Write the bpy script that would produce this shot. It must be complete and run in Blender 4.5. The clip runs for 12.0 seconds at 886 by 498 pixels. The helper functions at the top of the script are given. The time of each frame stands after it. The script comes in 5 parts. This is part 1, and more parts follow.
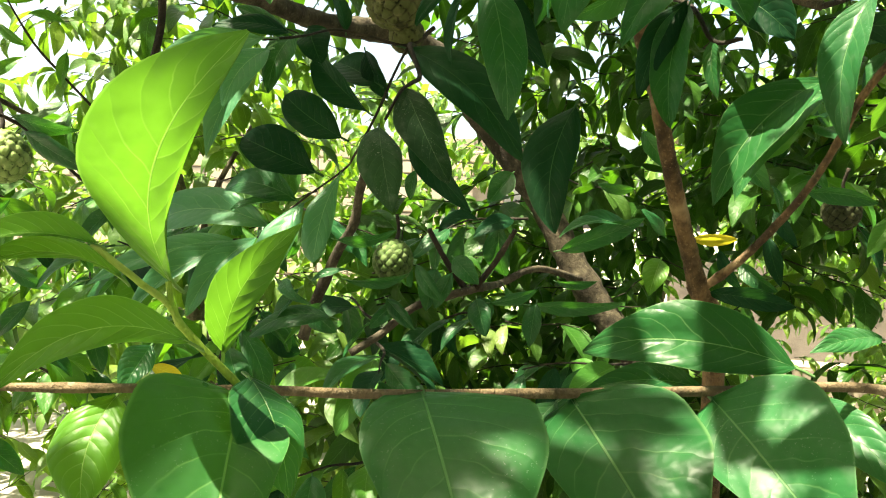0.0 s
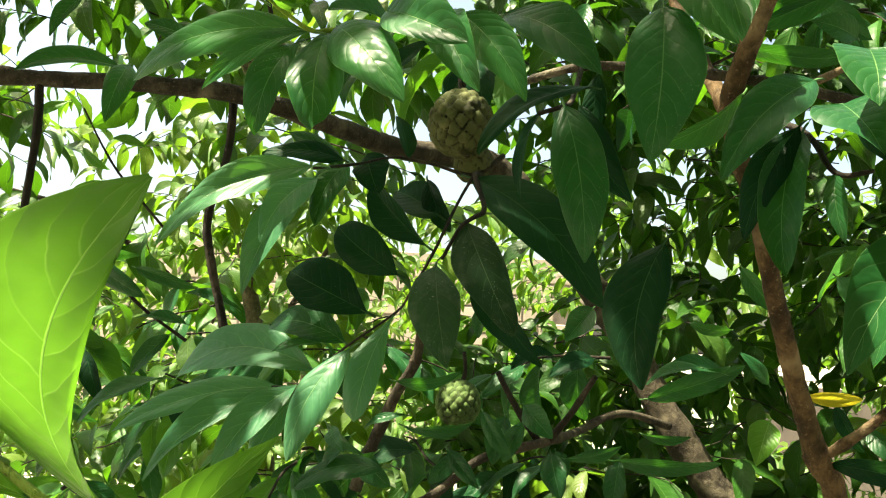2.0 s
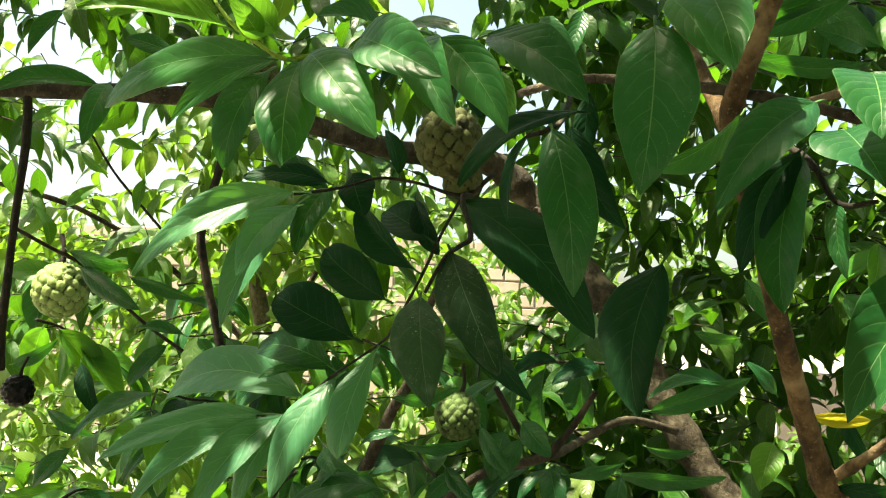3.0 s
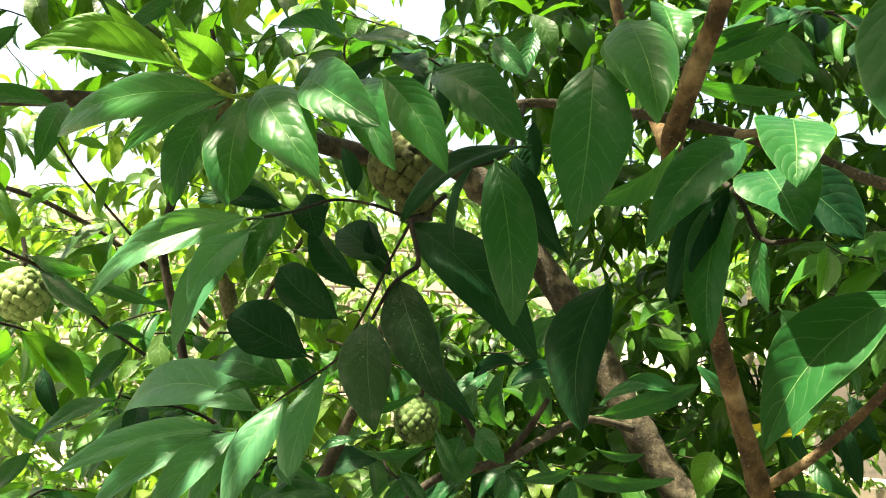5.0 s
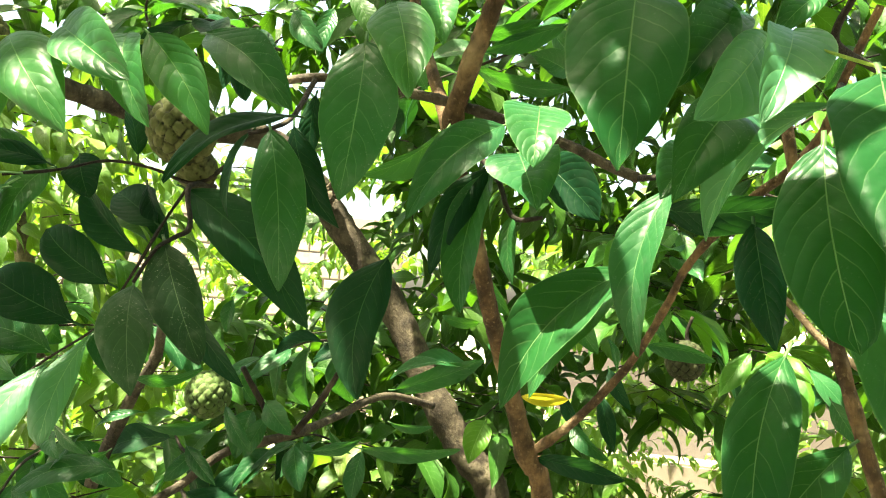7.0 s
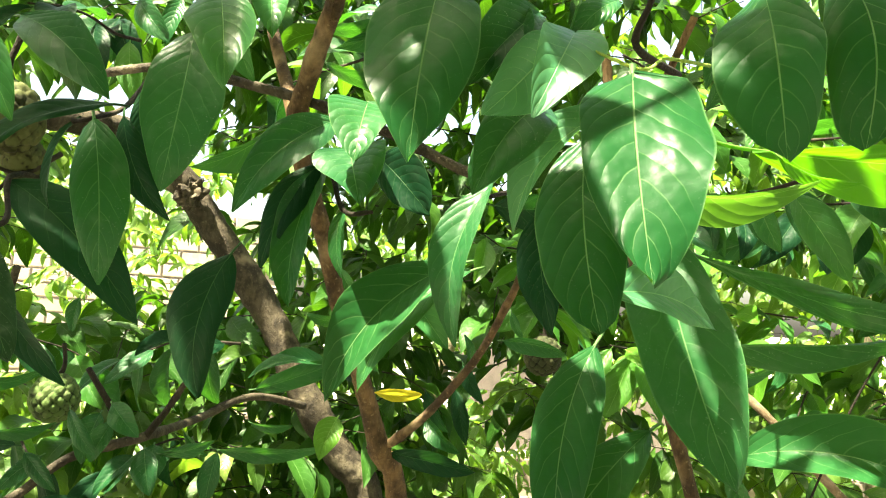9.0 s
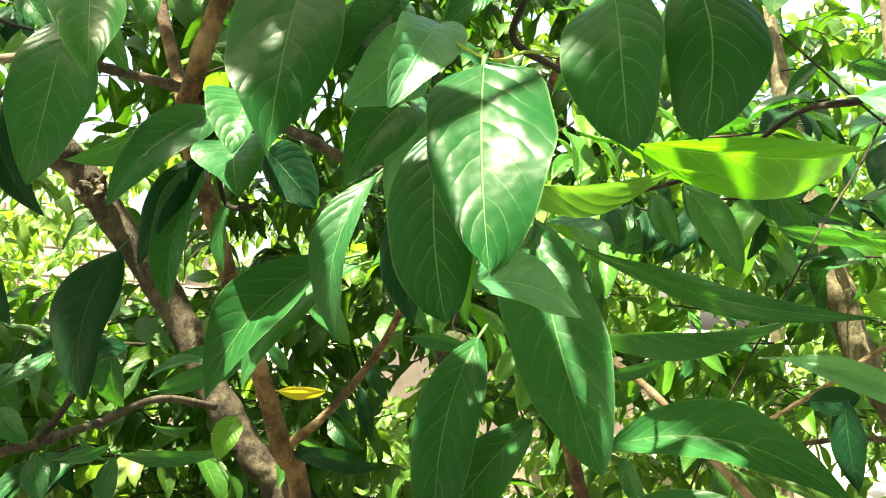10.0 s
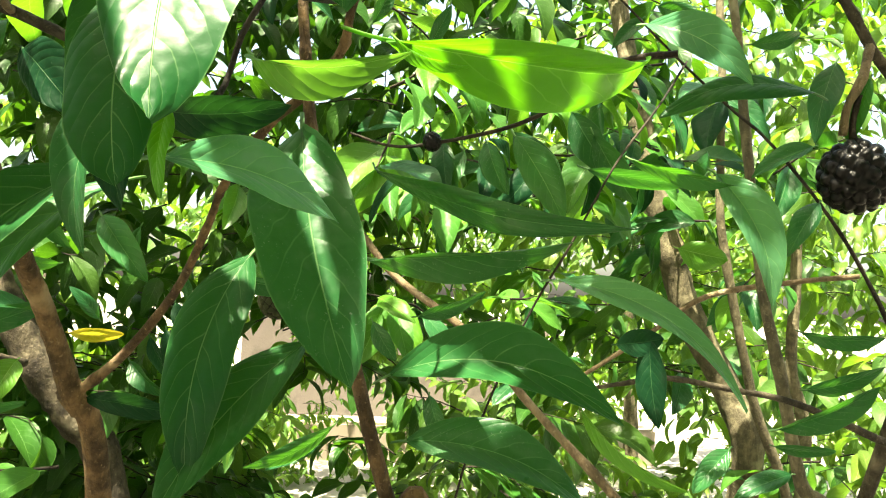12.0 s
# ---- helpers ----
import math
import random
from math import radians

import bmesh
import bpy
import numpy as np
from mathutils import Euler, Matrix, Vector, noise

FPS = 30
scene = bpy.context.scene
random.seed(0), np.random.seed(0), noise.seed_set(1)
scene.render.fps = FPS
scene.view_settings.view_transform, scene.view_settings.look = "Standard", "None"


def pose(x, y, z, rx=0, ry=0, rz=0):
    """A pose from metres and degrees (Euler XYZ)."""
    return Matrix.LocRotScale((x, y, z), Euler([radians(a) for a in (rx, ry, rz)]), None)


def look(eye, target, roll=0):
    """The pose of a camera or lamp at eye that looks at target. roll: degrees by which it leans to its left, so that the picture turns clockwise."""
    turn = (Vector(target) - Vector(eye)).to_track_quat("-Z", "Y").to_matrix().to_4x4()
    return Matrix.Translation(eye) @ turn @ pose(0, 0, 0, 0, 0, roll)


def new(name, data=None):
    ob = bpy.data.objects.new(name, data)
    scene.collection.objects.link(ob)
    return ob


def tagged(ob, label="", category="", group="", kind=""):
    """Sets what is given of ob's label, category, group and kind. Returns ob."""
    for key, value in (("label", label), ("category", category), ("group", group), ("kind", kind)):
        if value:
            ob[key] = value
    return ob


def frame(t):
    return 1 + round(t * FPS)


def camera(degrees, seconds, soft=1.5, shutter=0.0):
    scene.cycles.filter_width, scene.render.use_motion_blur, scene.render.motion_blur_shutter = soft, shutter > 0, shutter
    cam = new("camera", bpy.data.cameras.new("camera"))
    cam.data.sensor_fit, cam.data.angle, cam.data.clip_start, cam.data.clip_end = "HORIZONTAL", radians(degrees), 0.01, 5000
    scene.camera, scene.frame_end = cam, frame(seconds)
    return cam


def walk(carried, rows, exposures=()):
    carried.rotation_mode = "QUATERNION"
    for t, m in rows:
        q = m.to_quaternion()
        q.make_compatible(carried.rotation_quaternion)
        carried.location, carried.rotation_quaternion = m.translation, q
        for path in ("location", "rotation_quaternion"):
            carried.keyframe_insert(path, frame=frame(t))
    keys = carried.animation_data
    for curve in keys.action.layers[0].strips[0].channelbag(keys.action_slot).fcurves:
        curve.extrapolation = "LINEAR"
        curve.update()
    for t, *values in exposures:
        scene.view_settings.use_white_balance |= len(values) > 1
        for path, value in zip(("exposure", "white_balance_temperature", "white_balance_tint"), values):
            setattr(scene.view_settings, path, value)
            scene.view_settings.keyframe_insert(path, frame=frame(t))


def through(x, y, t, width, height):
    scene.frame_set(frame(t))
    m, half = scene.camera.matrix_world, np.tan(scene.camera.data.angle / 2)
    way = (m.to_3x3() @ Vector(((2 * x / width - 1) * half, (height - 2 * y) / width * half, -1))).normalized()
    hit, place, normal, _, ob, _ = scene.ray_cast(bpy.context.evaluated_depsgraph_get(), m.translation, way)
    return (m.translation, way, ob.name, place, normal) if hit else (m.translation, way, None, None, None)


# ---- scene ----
cam = camera(59.4, 12.0, soft=1.1)
PATH = [
    (0.0, (0.044, 0.037, 1.517), (-0.028, 2.035, 1.447), 1.6),
    (0.5, (0.042, 0.074, 1.536), (-0.131, 2.064, 1.633), 2.8),
    (1.0, (0.035, 0.104, 1.541), (-0.176, 2.082, 1.745), 3.1),
    (1.5, (0.04, 0.12, 1.547), (-0.208, 2.09, 1.78), 3.3),
    (2.0, (0.051, 0.137, 1.546), (-0.237, 2.104, 1.771), 3.2),
    (2.5, (0.059, 0.156, 1.57), (-0.255, 2.12, 1.777), 3.0),
    (2.7, (0.064, 0.160, 1.576), (-0.253, 2.124, 1.774), 2.9),
    (4.3, (0.075, 0.150, 1.616), (-0.253, 2.12, 1.756), 2.4),
    (4.5, (0.081, 0.146, 1.616), (-0.231, 2.116, 1.759), 2.5),
    (5.0, (0.091, 0.14, 1.617), (-0.163, 2.118, 1.763), 2.8),
    (5.5, (0.102, 0.136, 1.618), (-0.047, 2.126, 1.761), 3.0),
    (6.0, (0.114, 0.132, 1.615), (0.078, 2.127, 1.755), 3.5),
    (6.5, (0.13, 0.123, 1.612), (0.211, 2.117, 1.751), 4.1),
    (7.0, (0.144, 0.126, 1.606), (0.306, 2.115, 1.743), 4.2),
    (7.2, (0.152, 0.124, 1.607), (0.341, 2.11, 1.745), 4.3),
    (8.8, (0.189, 0.114, 1.603), (0.579, 2.069, 1.757), 4.0),
    (9.0, (0.194, 0.114, 1.603), (0.611, 2.063, 1.764), 3.9),
    (9.5, (0.214, 0.111, 1.604), (0.697, 2.045, 1.768), 3.4),
    (10.0, (0.226, 0.108, 1.602), (0.815, 2.012, 1.768), 3.0),
    (10.5, (0.249, 0.11, 1.596), (0.942, 1.98, 1.749), 3.2),
    (11.0, (0.275, 0.115, 1.587), (1.078, 1.942, 1.717), 3.5),
    (11.5, (0.287, 0.12, 1.582), (1.151, 1.92, 1.702), 3.6),
    (12.0, (0.299, 0.112, 1.57), (1.19, 1.899, 1.685), 3.6),
]
walk(cam, [(t, look(eye, target, roll)) for t, eye, target, roll in PATH],
     [(0.0, 2.86, 8000, 0), (0.5, 2.71, 8000, 0), (1.5, 2.51, 8000, 0), (2.5, 2.48, 8000, 0), (4.5, 2.76, 8000, 0), (5.5, 3.01, 8000, 0),
      (7.0, 3.36, 8000, 0), (9.5, 3.31, 8000, 0), (12.0, 3.16, 8000, 0)])

# ---- light ----
SUN_TO = Vector((-0.34, -0.16, 0.93)).normalized()
world = bpy.data.worlds.new("sky")
scene.world = world
world.use_nodes = True
wn = world.node_tree
sky = wn.nodes.new("ShaderNodeTexSky")
sky.sky_type = "NISHITA"
sky.sun_disc = False
sky.sun_elevation = math.asin(SUN_TO.z)
sky.sun_rotation = math.atan2(SUN_TO.x, SUN_TO.y)
sky.air_density, sky.dust_density = 0.9, 5.0
sky.ozone_density = 0.5
back = wn.nodes["Background"]
back.inputs["Strength"].default_value = 0.082
wn.links.new(sky.outputs[0], back.inputs["Color"])

sun = new("sun", bpy.data.lights.new("sun", "SUN"))
sun.data.energy, sun.data.angle, sun.data.color = 5.0, radians(0.55), (1.0, 0.95, 0.86)
sun.matrix_world = look(SUN_TO * 20, (0, 0, 0))


# ---- materials ----
class Nodes:
    """Short forms for building a node tree."""

    def __init__(self, name):
        self.mat = bpy.data.materials.new(name)
        self.mat.use_nodes = True
        self.tree = self.mat.node_tree
        self.tree.nodes.clear()
        self.out = self.add("ShaderNodeOutputMaterial")

    def add(self, kind, **values):
        n = self.tree.nodes.new(kind)
        for key, value in values.items():
            n.inputs[key].default_value = value
        return n

    def link(self, a, b):
        self.tree.links.new(a, b)

    def math(self, op, a, b=None, c=None):
        n = self.tree.nodes.new("ShaderNodeMath")
        n.operation = op
        for i, v in enumerate((a, b, c)):
            if v is None:
                continue
            if isinstance(v, (int, float)):
                n.inputs[i].default_value = v
            else:
                self.link(v, n.inputs[i])
        return n.outputs[0]

    def ramp(self, value, lo, hi, a=0.0, b=1.0):
        n = self.add("ShaderNodeMapRange")
        n.interpolation_type = "SMOOTHSTEP"
        for key, v in (("From Min", lo), ("From Max", hi), ("To Min", a), ("To Max", b)):
            n.inputs[key].default_value = v
        self.link(value, n.inputs["Value"])
        return n.outputs["Result"]

    def mix(self, fac, a, b):
        n = self.tree.nodes.new("ShaderNodeMix")
        n.data_type = "RGBA"
        for key, v in ((0, fac), (6, a), (7, b)):
            if isinstance(v, (int, float)):
                n.inputs[key].default_value = v
            elif isinstance(v, tuple):
                n.inputs[key].default_value = (*v, 1)
            else:
                self.link(v, n.inputs[key])
        return n.outputs[2]

    def noise(self, vector, scale, detail=3.0, rough=0.55):
        n = self.add("ShaderNodeTexNoise", Scale=scale, Detail=detail, Roughness=rough)
        self.link(vector, n.inputs["Vector"])
        return n.outputs["Fac"]

    def bump(self, height, strength, distance):
        n = self.add("ShaderNodeBump", Strength=strength, Distance=distance)
        self.link(height, n.inputs["Height"])
        return n.outputs["Normal"]

    def place(self, which="Object"):
        return self.add("ShaderNodeTexCoord").outputs[which]


def leaf_material(name, dark, light, shine_through, vein, through=0.35, rough=0.42, dust=0.0, island=False, shine=0.26):
    """A leaf: net of pale veins by the mesh's own uv, blistered relief, light passing through."""
    m = Nodes(name)
    uv = m.add("ShaderNodeTexCoord").outputs["UV"]
    sep = m.add("ShaderNodeSeparateXYZ")
    m.link(uv, sep.inputs[0])
    u, v = sep.outputs[0], sep.outputs[1]
    off = m.math("SUBTRACT", u, 0.5)
    side = m.math("ABSOLUTE", off)
    if island:
        rnd = m.add("ShaderNodeNewGeometry").outputs["Random Per Island"]
    else:
        rnd = m.add("ShaderNodeObjectInfo").outputs["Random"]
    obj = m.place("Object")
    rib = m.ramp(side, 0.004, 0.012, 1.0, 0.0)
    # pale line along the margin: a backlit edge painted in vein colour
    rim_light = m.ramp(side, 0.482, 0.497, 0.0, 0.6)
    wave = m.math("MULTIPLY", m.noise(obj, 30, 2), 1.1)
    turn = m.math("MULTIPLY", m.math("GREATER_THAN", off, 0.0), 0.43)
    reach = m.math("ADD", m.math("MULTIPLY", side, 2.6), m.math("MULTIPLY", m.math("MULTIPLY", side, side), 4.5))
    phase = m.math("ADD", m.math("ADD", m.math("MULTIPLY", v, 8.5), turn), m.math("SUBTRACT", wave, reach))
    saw = m.math("FRACT", phase)
    gap = m.math("ABSOLUTE", m.math("SUBTRACT", saw, 0.5))
    fade = m.math("MULTIPLY", m.ramp(side, 0.22, 0.47, 1.0, 0.05), m.ramp(m.noise(obj, 45, 2), 0.3, 0.62, 0.35, 1.0))
    lateral = m.math("MULTIPLY", m.ramp(gap, 0.0, 0.06, 1.0, 0.0), fade)
    veins = m.math("MAXIMUM", m.math("MAXIMUM", rib, rim_light), m.math("MULTIPLY", lateral, 0.55))
    big = m.noise(obj, 22, 3)
    fine = m.noise(obj, 260, 3)
    tone = m.math("ADD", m.math("MULTIPLY", rnd, 0.55), m.math("MULTIPLY", big, 0.45))
    tone = m.math("ADD", tone, m.math("MULTIPLY", m.math("SUBTRACT", fine, 0.5), 0.25))
    base = m.mix(tone, dark, light)
    warm = m.ramp(m.math("FRACT", m.math("MULTIPLY", rnd, 7.31)), 0.5, 1.0, 0.0, 0.3 if island else 0.14)
    base = m.mix(warm, base, (min(1, light[0] * 2.1), light[1] * 1.06, light[2] * 0.75))
    base = m.mix(m.math("MULTIPLY", veins, 0.6), base, vein)
    if dust:
        specks = m.math("MULTIPLY", m.ramp(m.noise(obj, 620, 2), 0.64, 0.70), m.ramp(m.noise(obj, 40, 2), 0.4, 0.7))
        film = m.ramp(m.noise(obj, 60, 4), 0.5, 0.8)
        base = m.mix(m.math("MULTIPLY", m.math("MAXIMUM", specks, m.math("MULTIPLY", film, 0.22)), dust), base, (0.26, 0.29, 0.23))
    low = m.math("SUBTRACT", 1.0, m.math("MULTIPLY", gap, 2.0))
    pillow = m.math("SUBTRACT", m.math("MULTIPLY", m.math("MULTIPLY", low, low), -0.4), m.math("MULTIPLY", rib, 0.6))
    crumple = m.math("MULTIPLY", m.noise(obj, 60, 2), 2.6)
    height = m.math("ADD", m.math("ADD", pillow, crumple), m.math("MULTIPLY", fine, 0.14))
    swell = m.math("MULTIPLY", m.noise(obj, 34, 2), 3.5)
    normal = m.bump(m.math("ADD", height, swell), 0.42, 0.0013)
    front = m.add("ShaderNodeBsdfPrincipled", Roughness=rough)
    front.inputs["Specular IOR Level"].default_value = shine
    m.link(base, front.inputs["Base Color"])
    m.link(normal, front.inputs["Normal"])
    m.link(m.ramp(big, 0.3, 0.75, rough - 0.07, rough + 0.14), front.inputs["Roughness"])
    pass_on = m.add("ShaderNodeBsdfTranslucent")
    m.link(m.mix(m.math("MULTIPLY", veins, 0.45), m.mix(tone, tuple(c * 0.8 for c in shine_through), shine_through), tuple(min(1, c * 1.5 + 0.05) for c in shine_through)), pass_on.inputs["Color"])
    m.link(normal, pass_on.inputs["Normal"])
    both = m.add("ShaderNodeMixShader", Fac=through)
    m.link(front.outputs[0], both.inputs[1])
    m.link(pass_on.outputs[0], both.inputs[2])
    m.link(both.outputs[0], m.out.inputs[0])
    return m.mat


def bark_material(name, a, b, pale):
    """Bark with rings, long streaks, pale lenticels and broad patches of painted sun."""
    m = Nodes(name)
    obj = m.place("Object")
    big, fine = m.noise(obj, 14, 4), m.noise(obj, 130, 5, 0.65)
    stretch = m.add("ShaderNodeMapping")
    stretch.inputs["Scale"].default_value = (1, 1, 0.22)
    m.link(obj, stretch.inputs["Vector"])
    streak = m.noise(stretch.outputs[0], 160, 4, 0.7)
    base = m.mix(m.ramp(m.math("ADD", m.math("MULTIPLY", big, 0.5), m.math("MULTIPLY", m.noise(obj, 55, 4), 0.5)), 0.4, 0.6), a, b)
    base = m.mix(m.ramp(streak, 0.4, 0.75, 0.0, 0.6), base, tuple(c * 0.45 for c in a))
    dots = m.ramp(m.noise(obj, 260, 2), 0.60, 0.74, 0.0, 0.5)
    base = m.mix(m.math("MULTIPLY", m.math("MAXIMUM", dots, m.ramp(m.noise(obj, 16, 4), 0.55, 0.72)), 0.7), base, pale)
    shader = m.add("ShaderNodeBsdfPrincipled", Roughness=0.82)
    shader.inputs["Specular IOR Level"].default_value = 0.25
    m.link(base, shader.inputs["Base Color"])
    m.link(m.bump(m.math("ADD", m.math("MULTIPLY", streak, 0.9), fine), 0.75, 0.004), shader.inputs["Normal"])
    m.link(shader.outputs[0], m.out.inputs[0])
    return m.mat


def rough_material(name, a, b, c, scale, relief=0.01, rough=0.9):
    """Plaster, concrete, dry earth: three tones at two scales with grain."""
    m = Nodes(name)
    obj = m.place("Object")
    big, mid, fine = m.noise(obj, scale * 0.12, 4), m.noise(obj, scale, 5, 0.6), m.noise(obj, scale * 12, 3)
    base = m.mix(m.ramp(big, 0.35, 0.68), a, b)
    base = m.mix(m.ramp(mid, 0.5, 0.72, 0.0, 0.7), base, c)
    base = m.mix(m.math("MULTIPLY", fine, 0.35), base, tuple(v * 0.55 for v in a))
    shader = m.add("ShaderNodeBsdfPrincipled", Roughness=rough)
    m.link(base, shader.inputs["Base Color"])
    m.link(m.bump(m.math("ADD", mid, m.math("MULTIPLY", fine, 0.4)), 0.6, relief), shader.inputs["Normal"])
    m.link(shader.outputs[0], m.out.inputs[0])
    return m.mat


def fruit_material(name, knob, groove, pale, rough):
    """Fruit skin: knobs paler on top, grooves darker, taken from the mesh's own relief layer."""
    m = Nodes(name)
    obj = m.place("Object")
    lay = m.add("ShaderNodeAttribute")
    lay.attribute_name = "relief"
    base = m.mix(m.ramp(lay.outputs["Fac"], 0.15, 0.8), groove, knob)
    base = m.mix(m.ramp(m.noise(obj, 70, 4), 0.45, 0.72, 0.0, 0.7), base, pale)
    base = m.mix(m.ramp(m.noise(obj, 320, 2), 0.64, 0.72, 0.0, 0.6), base, tuple(c * 0.3 for c in groove))
    base = m.mix(m.ramp(m.noise(obj, 38, 3), 0.56, 0.66, 0.0, 0.75), base, tuple(c * 0.6 for c in groove))
    shader = m.add("ShaderNodeBsdfPrincipled", Roughness=rough)
    shader.inputs["Specular IOR Level"].default_value = 0.14
    m.link(base, shader.inputs["Base Color"])
    m.link(m.bump(m.noise(obj, 240, 4), 0.5, 0.0015), shader.inputs["Normal"])
    m.link(shader.outputs[0], m.out.inputs[0])
    return m.mat


LEAF = {
    "n": leaf_material("leaf_green", (0.004, 0.034, 0.012), (0.016, 0.088, 0.028), (0.055, 0.23, 0.015), (0.12, 0.23, 0.09), 0.26, 0.34, 0.4, False, 0.17),
    # darker copy of the green leaf, with shade put into its colour
    "d": leaf_material("leaf_dark_shaded", (0.0018, 0.014, 0.006), (0.007, 0.038, 0.016), (0.02, 0.10, 0.010), (0.04, 0.10, 0.035), 0.18, 0.40, 0.1, False, 0.05),
    "g": leaf_material("leaf_dusty", (0.006, 0.022, 0.009), (0.03, 0.075, 0.032), (0.03, 0.10, 0.014), (0.09, 0.15, 0.07), 0.18, 0.5, 0.8, False, 0.1),
    "m": leaf_material("leaf_fresh", (0.008, 0.058, 0.017), (0.026, 0.120, 0.034), (0.075, 0.28, 0.014), (0.16, 0.29, 0.09), 0.28, 0.34, 0.3, False, 0.17),
    # milder dark copy for near leaves, dimmed in colour as if shaded
    "q": leaf_material("leaf_dimmed", (0.0035, 0.034, 0.010), (0.012, 0.074, 0.021), (0.05, 0.20, 0.013), (0.13, 0.23, 0.09), 0.24, 0.34, 0.1, False, 0.1),
    "y": leaf_material("leaf_young", (0.040, 0.14, 0.012), (0.075, 0.22, 0.022), (0.115, 0.29, 0.022), (0.30, 0.44, 0.14), 0.44, 0.42),
    # paler blue green: skylight and sheen on the leaves put into colour
    "c": leaf_material("leaf_skylit_tone", (0.024, 0.110, 0.050), (0.055, 0.185, 0.088), (0.10, 0.32, 0.03), (0.2, 0.34, 0.14), 0.3, 0.38, 0.3, False, 0.28),
    # lime colour stands in for sun shining through these leaves
    "l": leaf_material("leaf_backlit_lime", (0.020, 0.105, 0.010), (0.045, 0.17, 0.014), (0.10, 0.35, 0.010), (0.2, 0.36, 0.08), 0.5, 0.42),
    "w": leaf_material("leaf_yellow", (0.34, 0.30, 0.015), (0.50, 0.45, 0.025), (0.6, 0.52, 0.04), (0.6, 0.55, 0.15), 0.5, 0.5),
    "b": leaf_material("leaf_lighter", (0.012, 0.065, 0.010), (0.04, 0.15, 0.020), (0.13, 0.36, 0.016), (0.15, 0.27, 0.07), 0.34, 0.44, 0.1),
}
# one leaf in two tones: shade and sunlight put into the colour
LEAF_SHADE = leaf_material("leaf_shade_tone", (0.002, 0.010, 0.0025), (0.026, 0.092, 0.014), (0.09, 0.27, 0.013), (0.1, 0.2, 0.05), 0.26, 0.4, 0.0, True, 0.16)
LEAF_LIT = leaf_material("leaf_lit_tone", (0.009, 0.036, 0.009), (0.080, 0.165, 0.032), (0.20, 0.40, 0.028), (0.2, 0.32, 0.08), 0.36, 0.42, 0.0, True, 0.25)
BARK = bark_material("bark_brown", (0.018, 0.0138, 0.0085), (0.062, 0.050, 0.032), (0.19, 0.16, 0.11))
BARK_RED = bark_material("bark_reddish", (0.028, 0.0155, 0.0062), (0.125, 0.076, 0.033), (0.27, 0.195, 0.11))
BARK_GREY = bark_material("bark_grey", (0.06, 0.051, 0.030), (0.135, 0.117, 0.070), (0.27, 0.24, 0.155))
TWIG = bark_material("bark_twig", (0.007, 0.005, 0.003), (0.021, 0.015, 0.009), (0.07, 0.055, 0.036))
TWIG_GREEN = bark_material("bark_green_twig", (0.16, 0.26, 0.03), (0.24, 0.36, 0.05), (0.36, 0.44, 0.12))
TWIG_PALE = bark_material("bark_pale_twig", (0.085, 0.06, 0.032), (0.16, 0.115, 0.066), (0.3, 0.24, 0.16))
# paler than the other fruit, since sunlight is put into this skin
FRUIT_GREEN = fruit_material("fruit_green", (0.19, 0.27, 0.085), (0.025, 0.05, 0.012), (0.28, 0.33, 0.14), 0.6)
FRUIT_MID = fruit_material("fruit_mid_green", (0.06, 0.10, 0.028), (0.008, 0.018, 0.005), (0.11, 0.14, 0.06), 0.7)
# brownish skin, toned down to hold the shade of leaves above it
FRUIT_DULL = fruit_material("fruit_brownish_shaded", (0.060, 0.070, 0.024), (0.004, 0.0045, 0.002), (0.135, 0.14, 0.06), 0.75)
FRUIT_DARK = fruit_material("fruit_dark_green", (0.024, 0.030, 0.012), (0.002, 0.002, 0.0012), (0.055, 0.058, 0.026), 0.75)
FRUIT_BLACK = fruit_material("fruit_black", (0.0014, 0.0011, 0.001), (0.0004, 0.0004, 0.0004), (0.004, 0.003, 0.0026), 0.36)
EARTH = rough_material("pale_earth", (0.24, 0.22, 0.185), (0.32, 0.295, 0.25), (0.15, 0.13, 0.10), 3.0, 0.02)
PLASTER = rough_material("worn_plaster", (0.10, 0.082, 0.070), (0.16, 0.135, 0.115), (0.055, 0.046, 0.038), 5.0, 0.012)
BLOCK = rough_material("pale_block", (0.34, 0.29, 0.22), (0.42, 0.37, 0.29), (0.25, 0.2, 0.14), 6.0, 0.006)
CONCRETE = rough_material("pale_concrete", (0.2, 0.165, 0.125), (0.27, 0.225, 0.175), (0.13, 0.10, 0.075), 5.0, 0.006)


# ---- helpers for meshes ----
def mesh_from(name, verts, faces, mats, smooth=True, uvs=None):
    me = bpy.data.meshes.new(name)
    me.from_pydata(verts, [], faces)
    for mt in mats:
        me.materials.append(mt)
    if smooth:
        me.polygons.foreach_set("use_smooth", [True] * len(me.polygons))
    if uvs is not None:
        lay = me.uv_layers.new(name="UVMap")
        loops = np.empty(len(me.loops), dtype=np.int32)
        me.loops.foreach_get("vertex_index", loops)
        lay.data.foreach_set("uv", np.asarray(uvs, dtype=np.float32)[loops].ravel())
    me.update()
    return me


def child(name, me, parent, label=""):
    ob = new(name, me)
    ob.parent = parent
    ob.matrix_parent_inverse = parent.matrix_world.inverted()
    return tagged(ob, label)


